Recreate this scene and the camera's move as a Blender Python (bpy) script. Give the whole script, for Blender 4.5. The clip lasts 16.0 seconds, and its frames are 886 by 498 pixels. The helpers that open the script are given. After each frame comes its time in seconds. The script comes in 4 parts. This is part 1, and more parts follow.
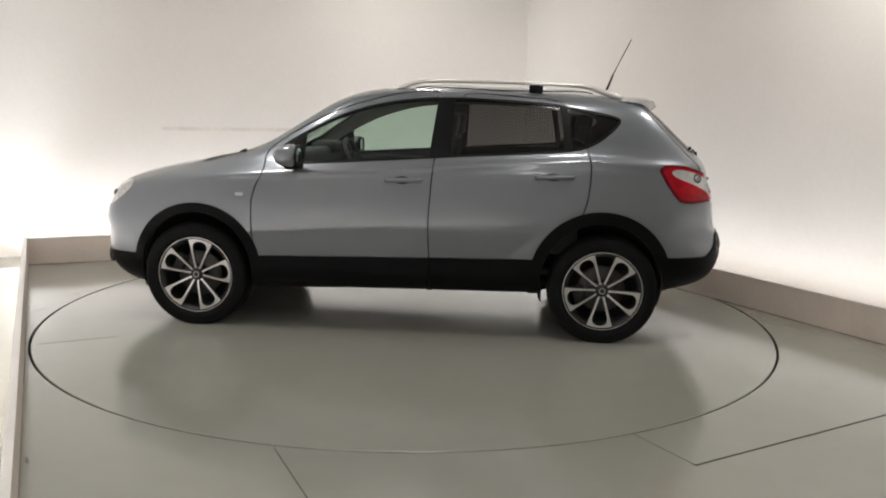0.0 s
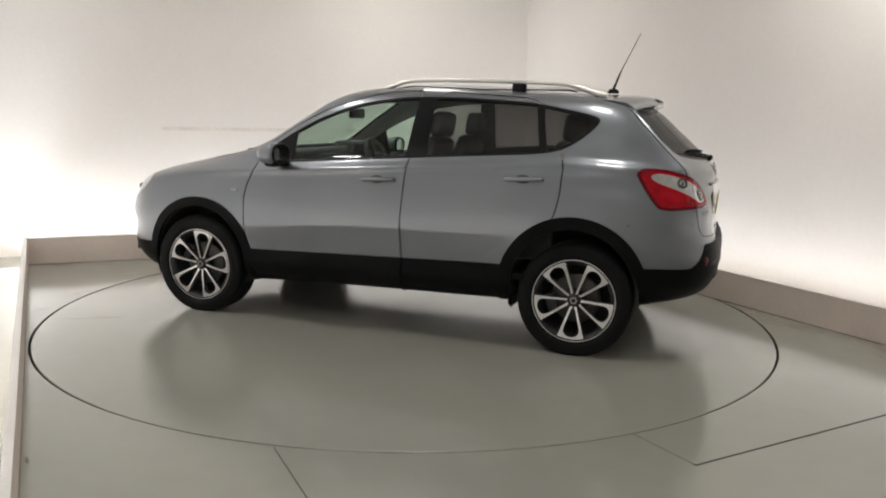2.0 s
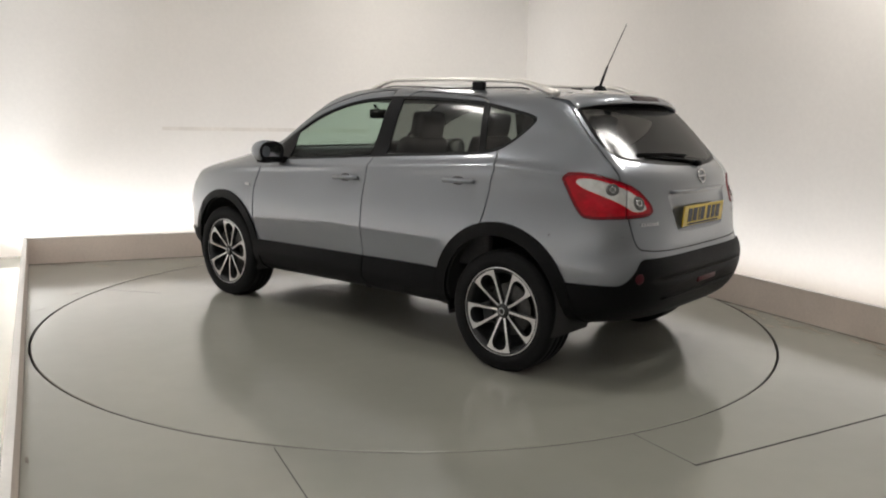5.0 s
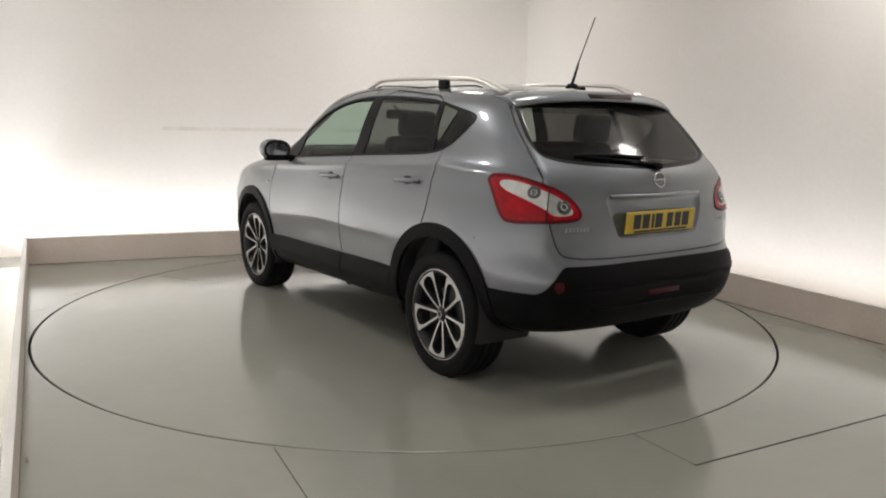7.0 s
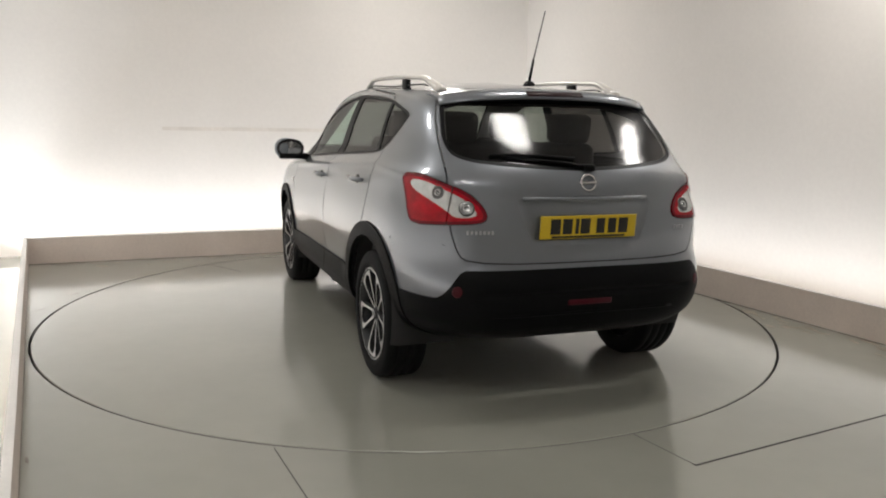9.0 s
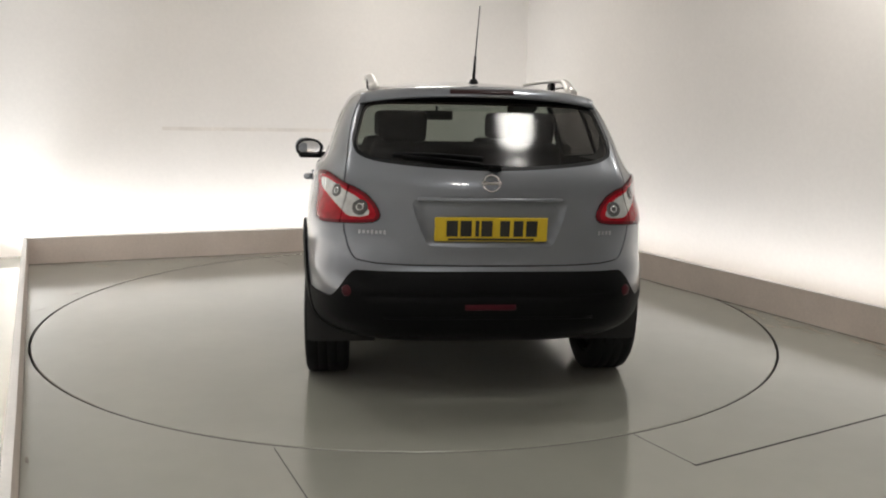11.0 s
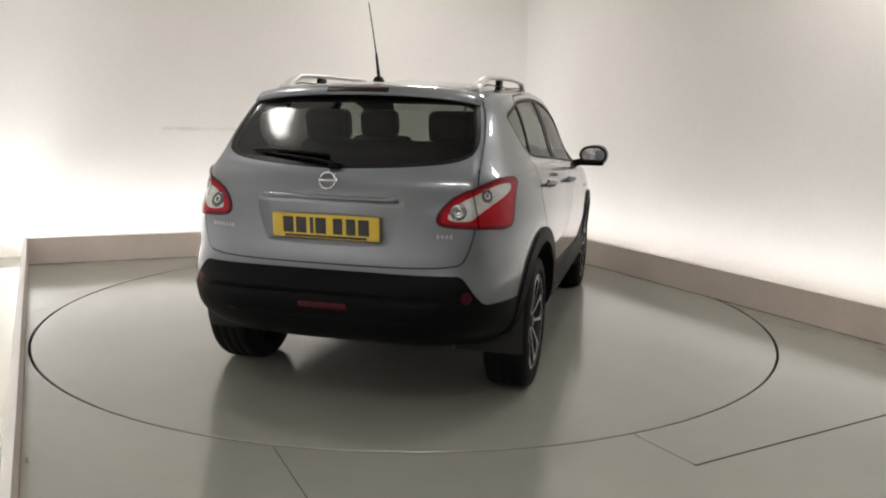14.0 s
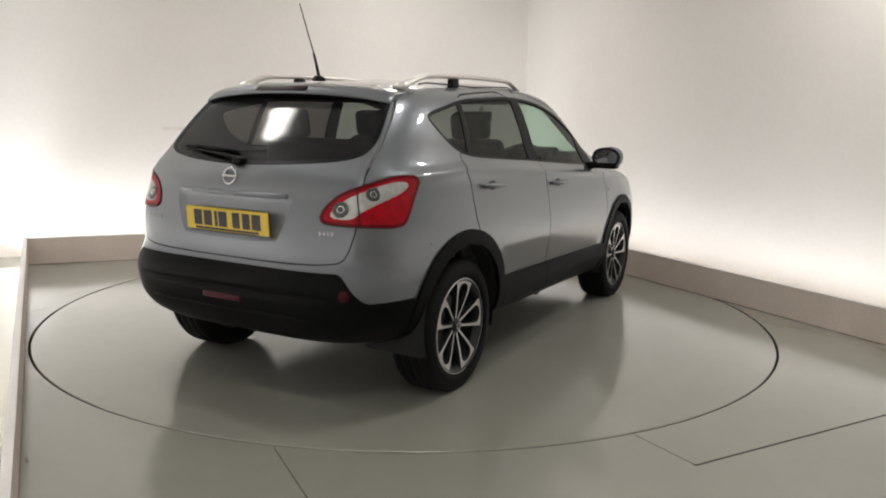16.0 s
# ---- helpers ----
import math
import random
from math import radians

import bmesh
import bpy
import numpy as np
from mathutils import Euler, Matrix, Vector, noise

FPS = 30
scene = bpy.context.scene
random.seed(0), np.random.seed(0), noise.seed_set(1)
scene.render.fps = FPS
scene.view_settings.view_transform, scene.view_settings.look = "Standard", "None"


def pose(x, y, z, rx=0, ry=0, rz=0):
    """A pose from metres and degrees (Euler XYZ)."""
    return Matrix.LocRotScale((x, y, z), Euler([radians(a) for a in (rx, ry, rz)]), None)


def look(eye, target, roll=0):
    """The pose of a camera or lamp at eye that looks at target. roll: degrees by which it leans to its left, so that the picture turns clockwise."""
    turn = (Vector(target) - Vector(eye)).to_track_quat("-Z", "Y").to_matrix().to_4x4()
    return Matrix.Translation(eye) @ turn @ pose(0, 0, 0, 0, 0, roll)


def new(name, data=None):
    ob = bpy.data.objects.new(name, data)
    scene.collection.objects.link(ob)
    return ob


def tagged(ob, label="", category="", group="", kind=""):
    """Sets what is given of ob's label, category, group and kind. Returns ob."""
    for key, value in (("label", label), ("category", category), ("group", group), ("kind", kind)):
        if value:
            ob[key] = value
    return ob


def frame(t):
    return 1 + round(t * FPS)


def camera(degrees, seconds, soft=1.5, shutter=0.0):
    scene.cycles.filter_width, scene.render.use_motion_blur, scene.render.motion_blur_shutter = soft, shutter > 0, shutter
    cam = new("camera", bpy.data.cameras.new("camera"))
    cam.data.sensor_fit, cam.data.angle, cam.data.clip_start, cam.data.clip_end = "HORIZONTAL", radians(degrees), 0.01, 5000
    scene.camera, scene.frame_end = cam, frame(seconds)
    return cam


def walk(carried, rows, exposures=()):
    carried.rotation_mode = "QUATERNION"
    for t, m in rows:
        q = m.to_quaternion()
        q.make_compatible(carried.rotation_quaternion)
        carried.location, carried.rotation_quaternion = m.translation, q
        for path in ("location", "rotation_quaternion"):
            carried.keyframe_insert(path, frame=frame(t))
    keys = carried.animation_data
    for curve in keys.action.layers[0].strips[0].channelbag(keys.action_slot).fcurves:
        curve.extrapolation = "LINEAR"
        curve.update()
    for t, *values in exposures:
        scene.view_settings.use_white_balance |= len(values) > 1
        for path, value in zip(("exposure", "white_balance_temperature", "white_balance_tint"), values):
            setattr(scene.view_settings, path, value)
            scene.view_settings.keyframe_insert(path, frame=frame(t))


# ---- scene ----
# ---- camera: it stands still on its post beside the left ledge ----
EYE = (0.0, -5.601, 1.403)
cam = camera(58.49, 16.0, soft=2.0)
HERE = look(EYE, (0.0393, -4.6159, 1.2351), 1.234)
walk(cam, [(0, HERE), (16, HERE)])
scene.view_settings.exposure = 0.06

# the turntable's turn: degrees at the start, degrees a second
TURN, RATE = 172.332, -7.116
CAR_X, CAR_Y = .025, -.220
DISC = 2.459

# ---- world and lights ----
world = bpy.data.worlds.new("world")
scene.world = world
world.use_nodes = True
world.node_tree.nodes["Background"].inputs[0].default_value = (.8, .85, 1, 1)
world.node_tree.nodes["Background"].inputs[1].default_value = .02

# plan of the room: ledge corners, then walls behind the light troughs
FAR = Vector((1.068, 3.164))
WEST = Vector((-3.417, 1.466))
D_NORTH = (FAR - WEST).normalized()
D_EAST = Vector((.447, -.894)).normalized()
D_WEST = Vector((.4195, -.9078)).normalized()
OUT_N = Vector((-D_NORTH.y, D_NORTH.x))
OUT_E = Vector((-D_EAST.y, D_EAST.x))
OUT_W = Vector((D_WEST.y, -D_WEST.x))
LEDGE, TROUGH, CEILING = .238, .46, 3.3
LONG_W, LONG_E = 9.4, 11.0


def lamp(name, kind, energy, m, colour, **more):
    data = bpy.data.lights.new(name, kind)
    data.energy, data.color = energy, colour
    for key, value in more.items():
        if key == "shape":
            data.shape = value
        elif key == "size":
            data.size = value
        elif key == "size_y":
            data.size_y = value
    ob = new(name, data)
    ob.matrix_world = m
    return tagged(ob, kind="structure")


def strip_light(name, a, along, out, length, energy):
    """The lit strip that lies in the trough between a ledge and its wall and shines upwards at the wall."""
    mid = a + along * length / 2 + out * (TROUGH * .2)
    eye = Vector((mid.x, mid.y, .06))
    aim = eye + Vector((out.x * -.25, out.y * -.25, 1))
    m = look(eye, aim)
    x = Vector((along.x, along.y, 0))
    z = -(aim - eye).normalized()
    y = z.cross(x)
    m = Matrix(((x.x, y.x, z.x, eye.x), (x.y, y.y, z.y, eye.y), (x.z, y.z, z.z, eye.z), (0, 0, 0, 1)))
    return lamp(name, "AREA", energy, m, (.92, .97, 1.02), shape="RECTANGLE", size=length, size_y=.10)


strip_light("trough_light_north", WEST - D_NORTH * .4, D_NORTH, OUT_N, 5.6, 34)
strip_light("trough_light_east", FAR + D_EAST * -.4, D_EAST, OUT_E, 10.4, 43)
strip_light("trough_light_west", WEST + D_WEST * -.3, D_WEST, OUT_W, 9.0, 78)

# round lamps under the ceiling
# fourth and fifth are unseen, added as fill for far wall and near side
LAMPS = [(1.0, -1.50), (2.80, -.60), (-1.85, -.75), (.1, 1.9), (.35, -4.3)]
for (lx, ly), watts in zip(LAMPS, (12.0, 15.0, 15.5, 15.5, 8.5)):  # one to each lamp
    lamp("ceiling_or_fill_beam", "AREA", watts, look((lx, ly, CEILING - .125), (lx, ly, 0)), (1, .965, .92), shape="DISK", size=.42)


# ---- materials ----
def material(name, base, rough=.5, metal=0.0, coat=0.0, spec=.5, grain=0.0, scale=40.0, stain=0.0, stain_scale=1.5, bump=0.0,
             bump_scale=200.0, rough_var=0.0, each=0.0):
    """A surface with grain and stains at two scales, varied roughness and fine relief."""
    m = bpy.data.materials.new(name)
    m.use_nodes = True
    nt = m.node_tree
    b = nt.nodes["Principled BSDF"]
    b.inputs["Base Color"].default_value = (*base, 1)
    b.inputs["Roughness"].default_value = rough
    b.inputs["Metallic"].default_value = metal
    b.inputs["Coat Weight"].default_value = coat
    b.inputs["Coat Roughness"].default_value = .04
    b.inputs["Specular IOR Level"].default_value = spec
    where = nt.nodes.new("ShaderNodeTexCoord")

    def noise_node(size, detail=4.0):
        n = nt.nodes.new("ShaderNodeTexNoise")
        n.inputs["Scale"].default_value, n.inputs["Detail"].default_value = size, detail
        nt.links.new(where.outputs["Object"], n.inputs["Vector"])
        return n

    def span(node, low, high, socket="Fac"):
        r = nt.nodes.new("ShaderNodeMapRange")
        r.inputs["From Min"].default_value, r.inputs["From Max"].default_value = .3, .7
        r.inputs["To Min"].default_value, r.inputs["To Max"].default_value = low, high
        nt.links.new(node.outputs[socket], r.inputs["Value"])
        return r
    value = None
    for amount, size in ((grain, scale), (stain, stain_scale)):
        if amount:
            r = span(noise_node(size), 1 - amount, 1 + amount)
            if value is None:
                value = r.outputs[0]
            else:
                mul = nt.nodes.new("ShaderNodeMath")
                mul.operation = "MULTIPLY"
                nt.links.new(value, mul.inputs[0])
                nt.links.new(r.outputs[0], mul.inputs[1])
                value = mul.outputs[0]
    if value is not None:
        hue = nt.nodes.new("ShaderNodeHueSaturation")
        hue.inputs["Color"].default_value = (*base, 1)
        nt.links.new(value, hue.inputs["Value"])
        nt.links.new(hue.outputs[0], b.inputs["Base Color"])
    if rough_var:
        nt.links.new(span(noise_node(stain_scale * 2.3), max(rough - rough_var, .02), rough + rough_var).outputs[0], b.inputs["Roughness"])
    if bump:
        bn = nt.nodes.new("ShaderNodeBump")
        bn.inputs["Strength"].default_value, bn.inputs["Distance"].default_value = bump, .002
        nt.links.new(noise_node(bump_scale, 3.0).outputs["Fac"], bn.inputs["Height"])
        nt.links.new(bn.outputs[0], b.inputs["Normal"])
    return m


def glass_material(name, tint, ior=1.45, rough=.015):
    """Thin pane: tinted see-through with a mirror's gloss."""
    m = bpy.data.materials.new(name)
    m.use_nodes = True
    nt = m.node_tree
    nt.nodes.remove(nt.nodes["Principled BSDF"])
    t = nt.nodes.new("ShaderNodeBsdfTransparent")
    t.inputs[0].default_value = (*tint, 1)
    g = nt.nodes.new("ShaderNodeBsdfGlossy")
    g.inputs["Roughness"].default_value = rough
    w = nt.nodes.new("ShaderNodeLayerWeight")
    w.inputs[0].default_value = .5
    power = nt.nodes.new("ShaderNodeMath")
    power.operation = "POWER"
    power.inputs[1].default_value = 5.0
    nt.links.new(w.outputs["Facing"], power.inputs[0])
    f = nt.nodes.new("ShaderNodeMapRange")
    f.inputs["To Max"].default_value = .65
    f.inputs["To Min"].default_value = ((ior - 1) / (ior + 1)) ** 2
    nt.links.new(power.outputs[0], f.inputs["Value"])
    mix = nt.nodes.new("ShaderNodeMixShader")
    nt.links.new(f.outputs[0], mix.inputs[0])
    nt.links.new(t.outputs[0], mix.inputs[1])
    nt.links.new(g.outputs[0], mix.inputs[2])
    nt.links.new(mix.outputs[0], nt.nodes["Material Output"].inputs[0])
    return m


def glow(name, colour, strength):
    m = bpy.data.materials.new(name)
    m.use_nodes = True
    b = m.node_tree.nodes["Principled BSDF"]
    b.inputs["Base Color"].default_value = (*colour, 1)
    b.inputs["Emission Color"].default_value = (*colour, 1)
    b.inputs["Emission Strength"].default_value = strength
    return m


WALL = material("wall_paint", (.81, .775, .735), .75, grain=.015, scale=30, stain=.05, stain_scale=.5, bump=.025, bump_scale=60)
SOUTH_WALL = material("south_wall_paint", (.74, .71, .675), .8, grain=.03, scale=30, stain=.05)
CEIL = material("ceiling_paint", (.84, .81, .78), .85, grain=.03, scale=25, stain=.04)
BOARD = material("ledge_board", (.67, .58, .515), .55, grain=.04, scale=60, stain=.05, stain_scale=3, bump=.1)
BOARD_TOP = material("ledge_cap", (.74, .72, .69), .5, grain=.04, scale=50, stain=.05, stain_scale=4)
FLOOR = material("floor_paint", (.316, .314, .274), .15, spec=.9, grain=.012, scale=9, stain=.05, stain_scale=.9, bump=.03, bump_scale=6, rough_var=.05)
FLOOR.node_tree.nodes["Principled BSDF"].inputs["IOR"].default_value = 1.72
SOIL = material("ledge_dirt", (.17, .15, .125), .8, grain=.3, scale=12, stain=.3, stain_scale=3)
STAIN = material("floor_stain", (.20, .175, .135), .6, spec=.25, grain=.2, scale=14, stain=.2, stain_scale=4)
JOINT = material("wall_joint_filler", (.76, .71, .655), .8, grain=.05, scale=30, stain=.1, stain_scale=3)
GAP = material("gap_dark", (.035, .032, .03), .8, grain=.2, scale=50)
PIT = material("pit_dark", (.02, .02, .02), .9)
PAINT = material("grey_blue_metallic_paint", (.172, .187, .209), .33, metal=.55, coat=1.0, grain=.03, scale=900, stain=.02, stain_scale=2)
PAINT.node_tree.nodes["Principled BSDF"].inputs["Coat Roughness"].default_value = .04
PAINT.node_tree.nodes["Principled BSDF"].inputs["Coat IOR"].default_value = 1.52
PLASTIC = material("black_plastic", (.0042, .0043, .0047), .5, spec=.09, grain=.12, scale=120, stain=.08, stain_scale=3, bump=.2, bump_scale=500)
GLOSS_BLACK = material("black_trim", (.007, .007, .008), .4, spec=.12, grain=.05, scale=60)
LINER = material("dark_lining", (.03, .03, .032), .85, grain=.15, scale=60)
TEXTILE = material("seat_fabric", (.035, .036, .04), .9, grain=.2, scale=150, stain=.1, stain_scale=6, bump=.3, bump_scale=300)
DASH = material("dashboard_plastic", (.045, .046, .05), .6, grain=.1, scale=100, bump=.2)
HEADLINING = material("headlining", (.45, .44, .42), .95, grain=.08, scale=120)
RUBBER = material("tyre_rubber", (.0065, .0065, .007), .7, spec=.14, grain=.15, scale=80, stain=.15, stain_scale=5, bump=.25, bump_scale=160)
ALLOY = material("machined_alloy", (.58, .58, .58), .32, metal=1.0, grain=.04, scale=90)
ALLOY_DARK = material("dark_alloy", (.022, .023, .025), .4, metal=.3, grain=.1, scale=60)
STEEL = material("brake_steel", (.07, .068, .066), .45, metal=.6, grain=.15, scale=50)
SILVER = material("satin_silver", (.78, .755, .72), .36, metal=.75, grain=.03, scale=80)
SCRIPT = material("dull_script", (.36, .37, .38), .35, metal=.6, grain=.05, scale=80)
CHROME = material("chrome", (.60, .60, .61), .12, metal=1.0, grain=.02, scale=60)
RED = material("red_lens", (.36, .002, .010), .1, coat=.5, spec=.1, grain=.08, scale=90, stain=.25, stain_scale=22, bump=.25, bump_scale=60)
RED_RIM = material("crimson_rim", (.15, .002, .008), .15, coat=.5, spec=.1, grain=.1, scale=150)
RED_DIM = material("dark_red_reflector", (.055, .002, .007), .4, spec=.2, grain=.1, scale=200)
RED_DARK = material("smoked_brake_lens", (.020, .004, .005), .4, spec=.2, grain=.1, scale=200)
CLEAR = material("clear_lens", (.62, .615, .61), .12, metal=.6, coat=1.0, grain=.05, scale=70, stain=.12, stain_scale=25, bump=.3, bump_scale=40)
HEAD_LENS = material("headlight_lens", (.62, .62, .62), .1, metal=.9, coat=1.0, grain=.3, scale=40, stain=.3, stain_scale=18, bump=.8, bump_scale=35)
LENS_GREY = material("lamp_bowl", (.13, .13, .13), .2, metal=.8, grain=.3, scale=140)
YELLOW = material("yellow_plate", (.62, .44, .02), .35, grain=.03, scale=60)
INK = material("black_ink", (.015, .014, .012), .45, grain=.1, scale=80)
WHITE_LAMP = glow("lamp_face", (1.0, .97, .92), 5.0)
PANE = glass_material("green_glass", (.62, .72, .66))
PRIVACY = glass_material("privacy_glass", (.24, .237, .23), 1.5, .12)
REAR_PRIVACY = glass_material("rear_privacy_glass", (.27, .262, .25), 1.5, .12)


# ---- the car's outer skin: stacked contours from the sill to the roof ----
# front z, middle z, rear z, front x, rear x, half width, squareness in front, squareness behind
SKIN = np.array([
    (0.22, 0.29, 0.32, 1.838, -1.9, 0.795, 5.4, 4.2),
    (0.25, 0.305, 0.358, 1.948, -2.02, 0.85, 5.4, 4.3),
    (0.38, 0.4, 0.455, 1.998, -2.078, 0.89, 7.6, 5.2),
    (0.5, 0.52, 0.58, 2.028, -2.108, 0.9, 7.6, 5.2),
    (0.6, 0.62, 0.65, 2.013, -2.098, 0.904, 7.6, 5.2),
    (0.66, 0.69, 0.695, 2.038, -2.073, 0.905, 7.6, 5.2),
    (0.7, 0.74, 0.735, 2.033, -2.056, 0.904, 7.6, 5.2),
    (0.76, 0.82, 0.82, 2.013, -2.058, 0.9, 7.6, 5.2),
    (0.84, 0.92, 0.93, 1.978, -2.053, 0.888, 7.6, 5.2),
    (0.91, 1, 1.03, 1.928, -2.05, 0.874, 7.6, 4.6),
    (0.97, 1.06, 1.1, 1.84, -2.015, 0.866, 5.1, 5),
    (1.03, 1.11, 1.15, 1.62, -1.97, 0.826, 4, 5.5),
    (1.09, 1.16, 1.2, 1.29, -1.91, 0.794, 5.5, 6),
    (1.14, 1.2, 1.25, 1.06, -1.86, 0.772, 6.5, 6.5),
    (1.22, 1.27, 1.31, 0.885, -1.79, 0.752, 7, 7),
    (1.32, 1.36, 1.38, 0.72, -1.715, 0.722, 7.5, 7.5),
    (1.42, 1.44, 1.44, 0.555, -1.65, 0.690, 7.5, 8),
    (1.49, 1.505, 1.485, 0.445, -1.605, 0.658, 6.5, 7.5),
    (1.54, 1.55, 1.515, 0.32, -1.57, 0.610, 5.4, 6),
    (1.57, 1.58, 1.532, 0.16, -1.48, 0.495, 4, 5),
    (1.59, 1.597, 1.555, 0, -1.33, 0.375, 3.6, 4),
    (1.602, 1.607, 1.578, -0.15, -1.1, 0.21, 3.2, 3.4),
    (1.607, 1.611, 1.6, -0.3, -0.8, 0, 3, 3)])


def hermite(knots, table, at):
    """Monotone cubic through the rows of a table."""
    h = np.diff(knots)[:, None]
    d = np.diff(table, axis=0) / h
    m = np.zeros_like(table)
    same = d[1:] * d[:-1] > 0
    m[1:-1] = np.where(same, 2 * d[1:] * d[:-1] / np.where(same, d[1:] + d[:-1], 1), 0)
    m[0], m[-1] = d[0], d[-1]
    i = np.clip(np.searchsorted(knots, at) - 1, 0, len(knots) - 2)
    w = knots[i + 1] - knots[i]
    s = ((at - knots[i]) / w)[:, None]
    w = w[:, None]
    return ((1 + 2 * s) * (1 - s) ** 2 * table[i] + s * (1 - s) ** 2 * w * m[i]
            + s * s * (3 - 2 * s) * table[i + 1] + s * s * (s - 1) * w * m[i + 1])


def skin(rows=150, along=230):
    """The left half of the skin: points, normals and triangles."""
    table = SKIN.copy()
    rise = np.hypot(np.diff(table[:, 1]), .6 * np.diff(table[:, 5])) + .012
    knots = np.concatenate([[0], np.cumsum(rise)])
    r = hermite(knots, table, np.linspace(0, knots[-1], rows))
    mid = -.2
    a = np.linspace(0, math.pi, 2400)
    V = np.empty((rows, along, 3))
    for k, (zf, zm, zr, xf, xr, w, nf, nr) in enumerate(r):
        n = np.where(a < math.pi / 2, nf, nr)
        c, s = np.cos(a), np.sin(a)
        size = np.where(c > 0, xf - mid, mid - xr)
        x = mid + size * np.sign(c) * np.abs(c) ** (2 / n)
        y = max(w, .0005) * np.abs(s) ** (2 / n)
        run = np.concatenate([[0], np.cumsum(np.hypot(np.diff(x), np.diff(y)))])
        at = np.linspace(0, run[-1], along)
        x, y = np.interp(at, run, x), np.interp(at, run, y)
        q = np.where(x > mid, (x - mid) / max(xf - mid, .01), (mid - x) / max(mid - xr, .01))
        z = zm + np.where(x > mid, zf - zm, zr - zm) * (q * q * .55 + q * .45)
        V[k] = np.stack([x, y, z], -1)
    for _ in range(14):
        V[1:-1] = .25 * V[:-2] + .5 * V[1:-1] + .25 * V[2:]
    V[:, 0, 1] = V[:, -1, 1] = 0
    # the tailgate and its glass are gently crowned from side to side
    for k in range(rows):
        zr = V[k, -1, 2]
        much = np.clip((zr - .74) / .25, 0, 1) * np.clip((1.535 - zr) / .02, 0, 1)
        if much <= 0:
            continue
        back = V[k, :, 0] < -1.1
        yy, xx = V[k, back, 1], V[k, back, 0]
        side = float(np.interp(zr, [.75, 1.0, 1.255, 1.455, 1.50], [.68, .67, .645, .59, .55]))
        xc, xe = V[k, -1, 0], np.interp(side, yy[::-1], xx[::-1])
        xc -= .028 * float(np.interp(zr, [1.02, 1.16, 1.42, 1.51], [0, 1, 1, 0]))
        bow = xc + (xe - xc) * (yy / side) ** 2
        mix = np.clip((side + .03 - yy) / .08, 0, 1)
        mix = mix * mix * (3 - 2 * mix) * much
        V[k, back, 0] = xx * (1 - mix) + bow * mix
    # the doors' hollow between a crisp crease and the sill
    crease = .690 - .055 * np.clip((V[..., 0] - .05) / .85, 0, 1) ** 1.4
    fall = np.minimum.reduce([crease - V[..., 2], .9 * (V[..., 0] + .90), .55 * (1.0 - V[..., 0])])
    hollow = np.clip(fall, 0, .16) * np.clip((V[..., 2] - .40) / .09, 0, 1)
    V[..., 1] -= .10 * hollow * (V[..., 1] > .6)
    # groove across the rear bumper
    V[..., 0] += .016 * np.exp(-((V[..., 2] - .578) / .013) ** 2) * np.clip((-1.9 - V[..., 0]) / .12, 0, 1) * np.clip((.60 - V[..., 1]) / .08, 0, 1)
    # shoulder line along the side
    x = V[..., 0]
    line = 1.022 + .064 * (.62 - np.clip(x, -1.2, 1.3)) + .05 * (x + 1.2) * (x < -1.2)
    fade = np.clip((1.5 - x) / .5, 0, 1) * np.clip((x + 1.95) / .35, 0, 1)
    V[..., 1] += .013 * np.exp(-((V[..., 2] - line) / .022) ** 2) * np.clip((V[..., 1] - .5) / .15, 0, 1) * fade
    du = np.gradient(V, axis=1)
    dv = np.gradient(V, axis=0)
    N = np.cross(du, dv)
    N /= np.linalg.norm(N, axis=-1, keepdims=True) + 1e-12
    flip = np.sign((N * (V - np.array([-.1, 0, .7]))).sum(-1, keepdims=True))
    N *= np.where(flip == 0, 1, flip)
    N[:, 0, 1] = N[:, -1, 1] = 0
    N[-1] = (0, 0, 1)
    N /= np.linalg.norm(N, axis=-1, keepdims=True) + 1e-12
    i = np.arange(rows * along).reshape(rows, along)
    p, q, s, t = i[:-1, :-1].ravel(), i[:-1, 1:].ravel(), i[1:, 1:].ravel(), i[1:, :-1].ravel()
    F = np.concatenate([np.stack([p, q, s], -1), np.stack([p, s, t], -1)])
    V, N = V.reshape(-1, 3), N.reshape(-1, 3)
    face = np.cross(V[F[:, 1]] - V[F[:, 0]], V[F[:, 2]] - V[F[:, 0]])
    back = (face * N[F].sum(1)).sum(1) < 0
    F[back] = F[back][:, ::-1]
    return V, N, F[np.linalg.norm(face, axis=1) > 1e-10]


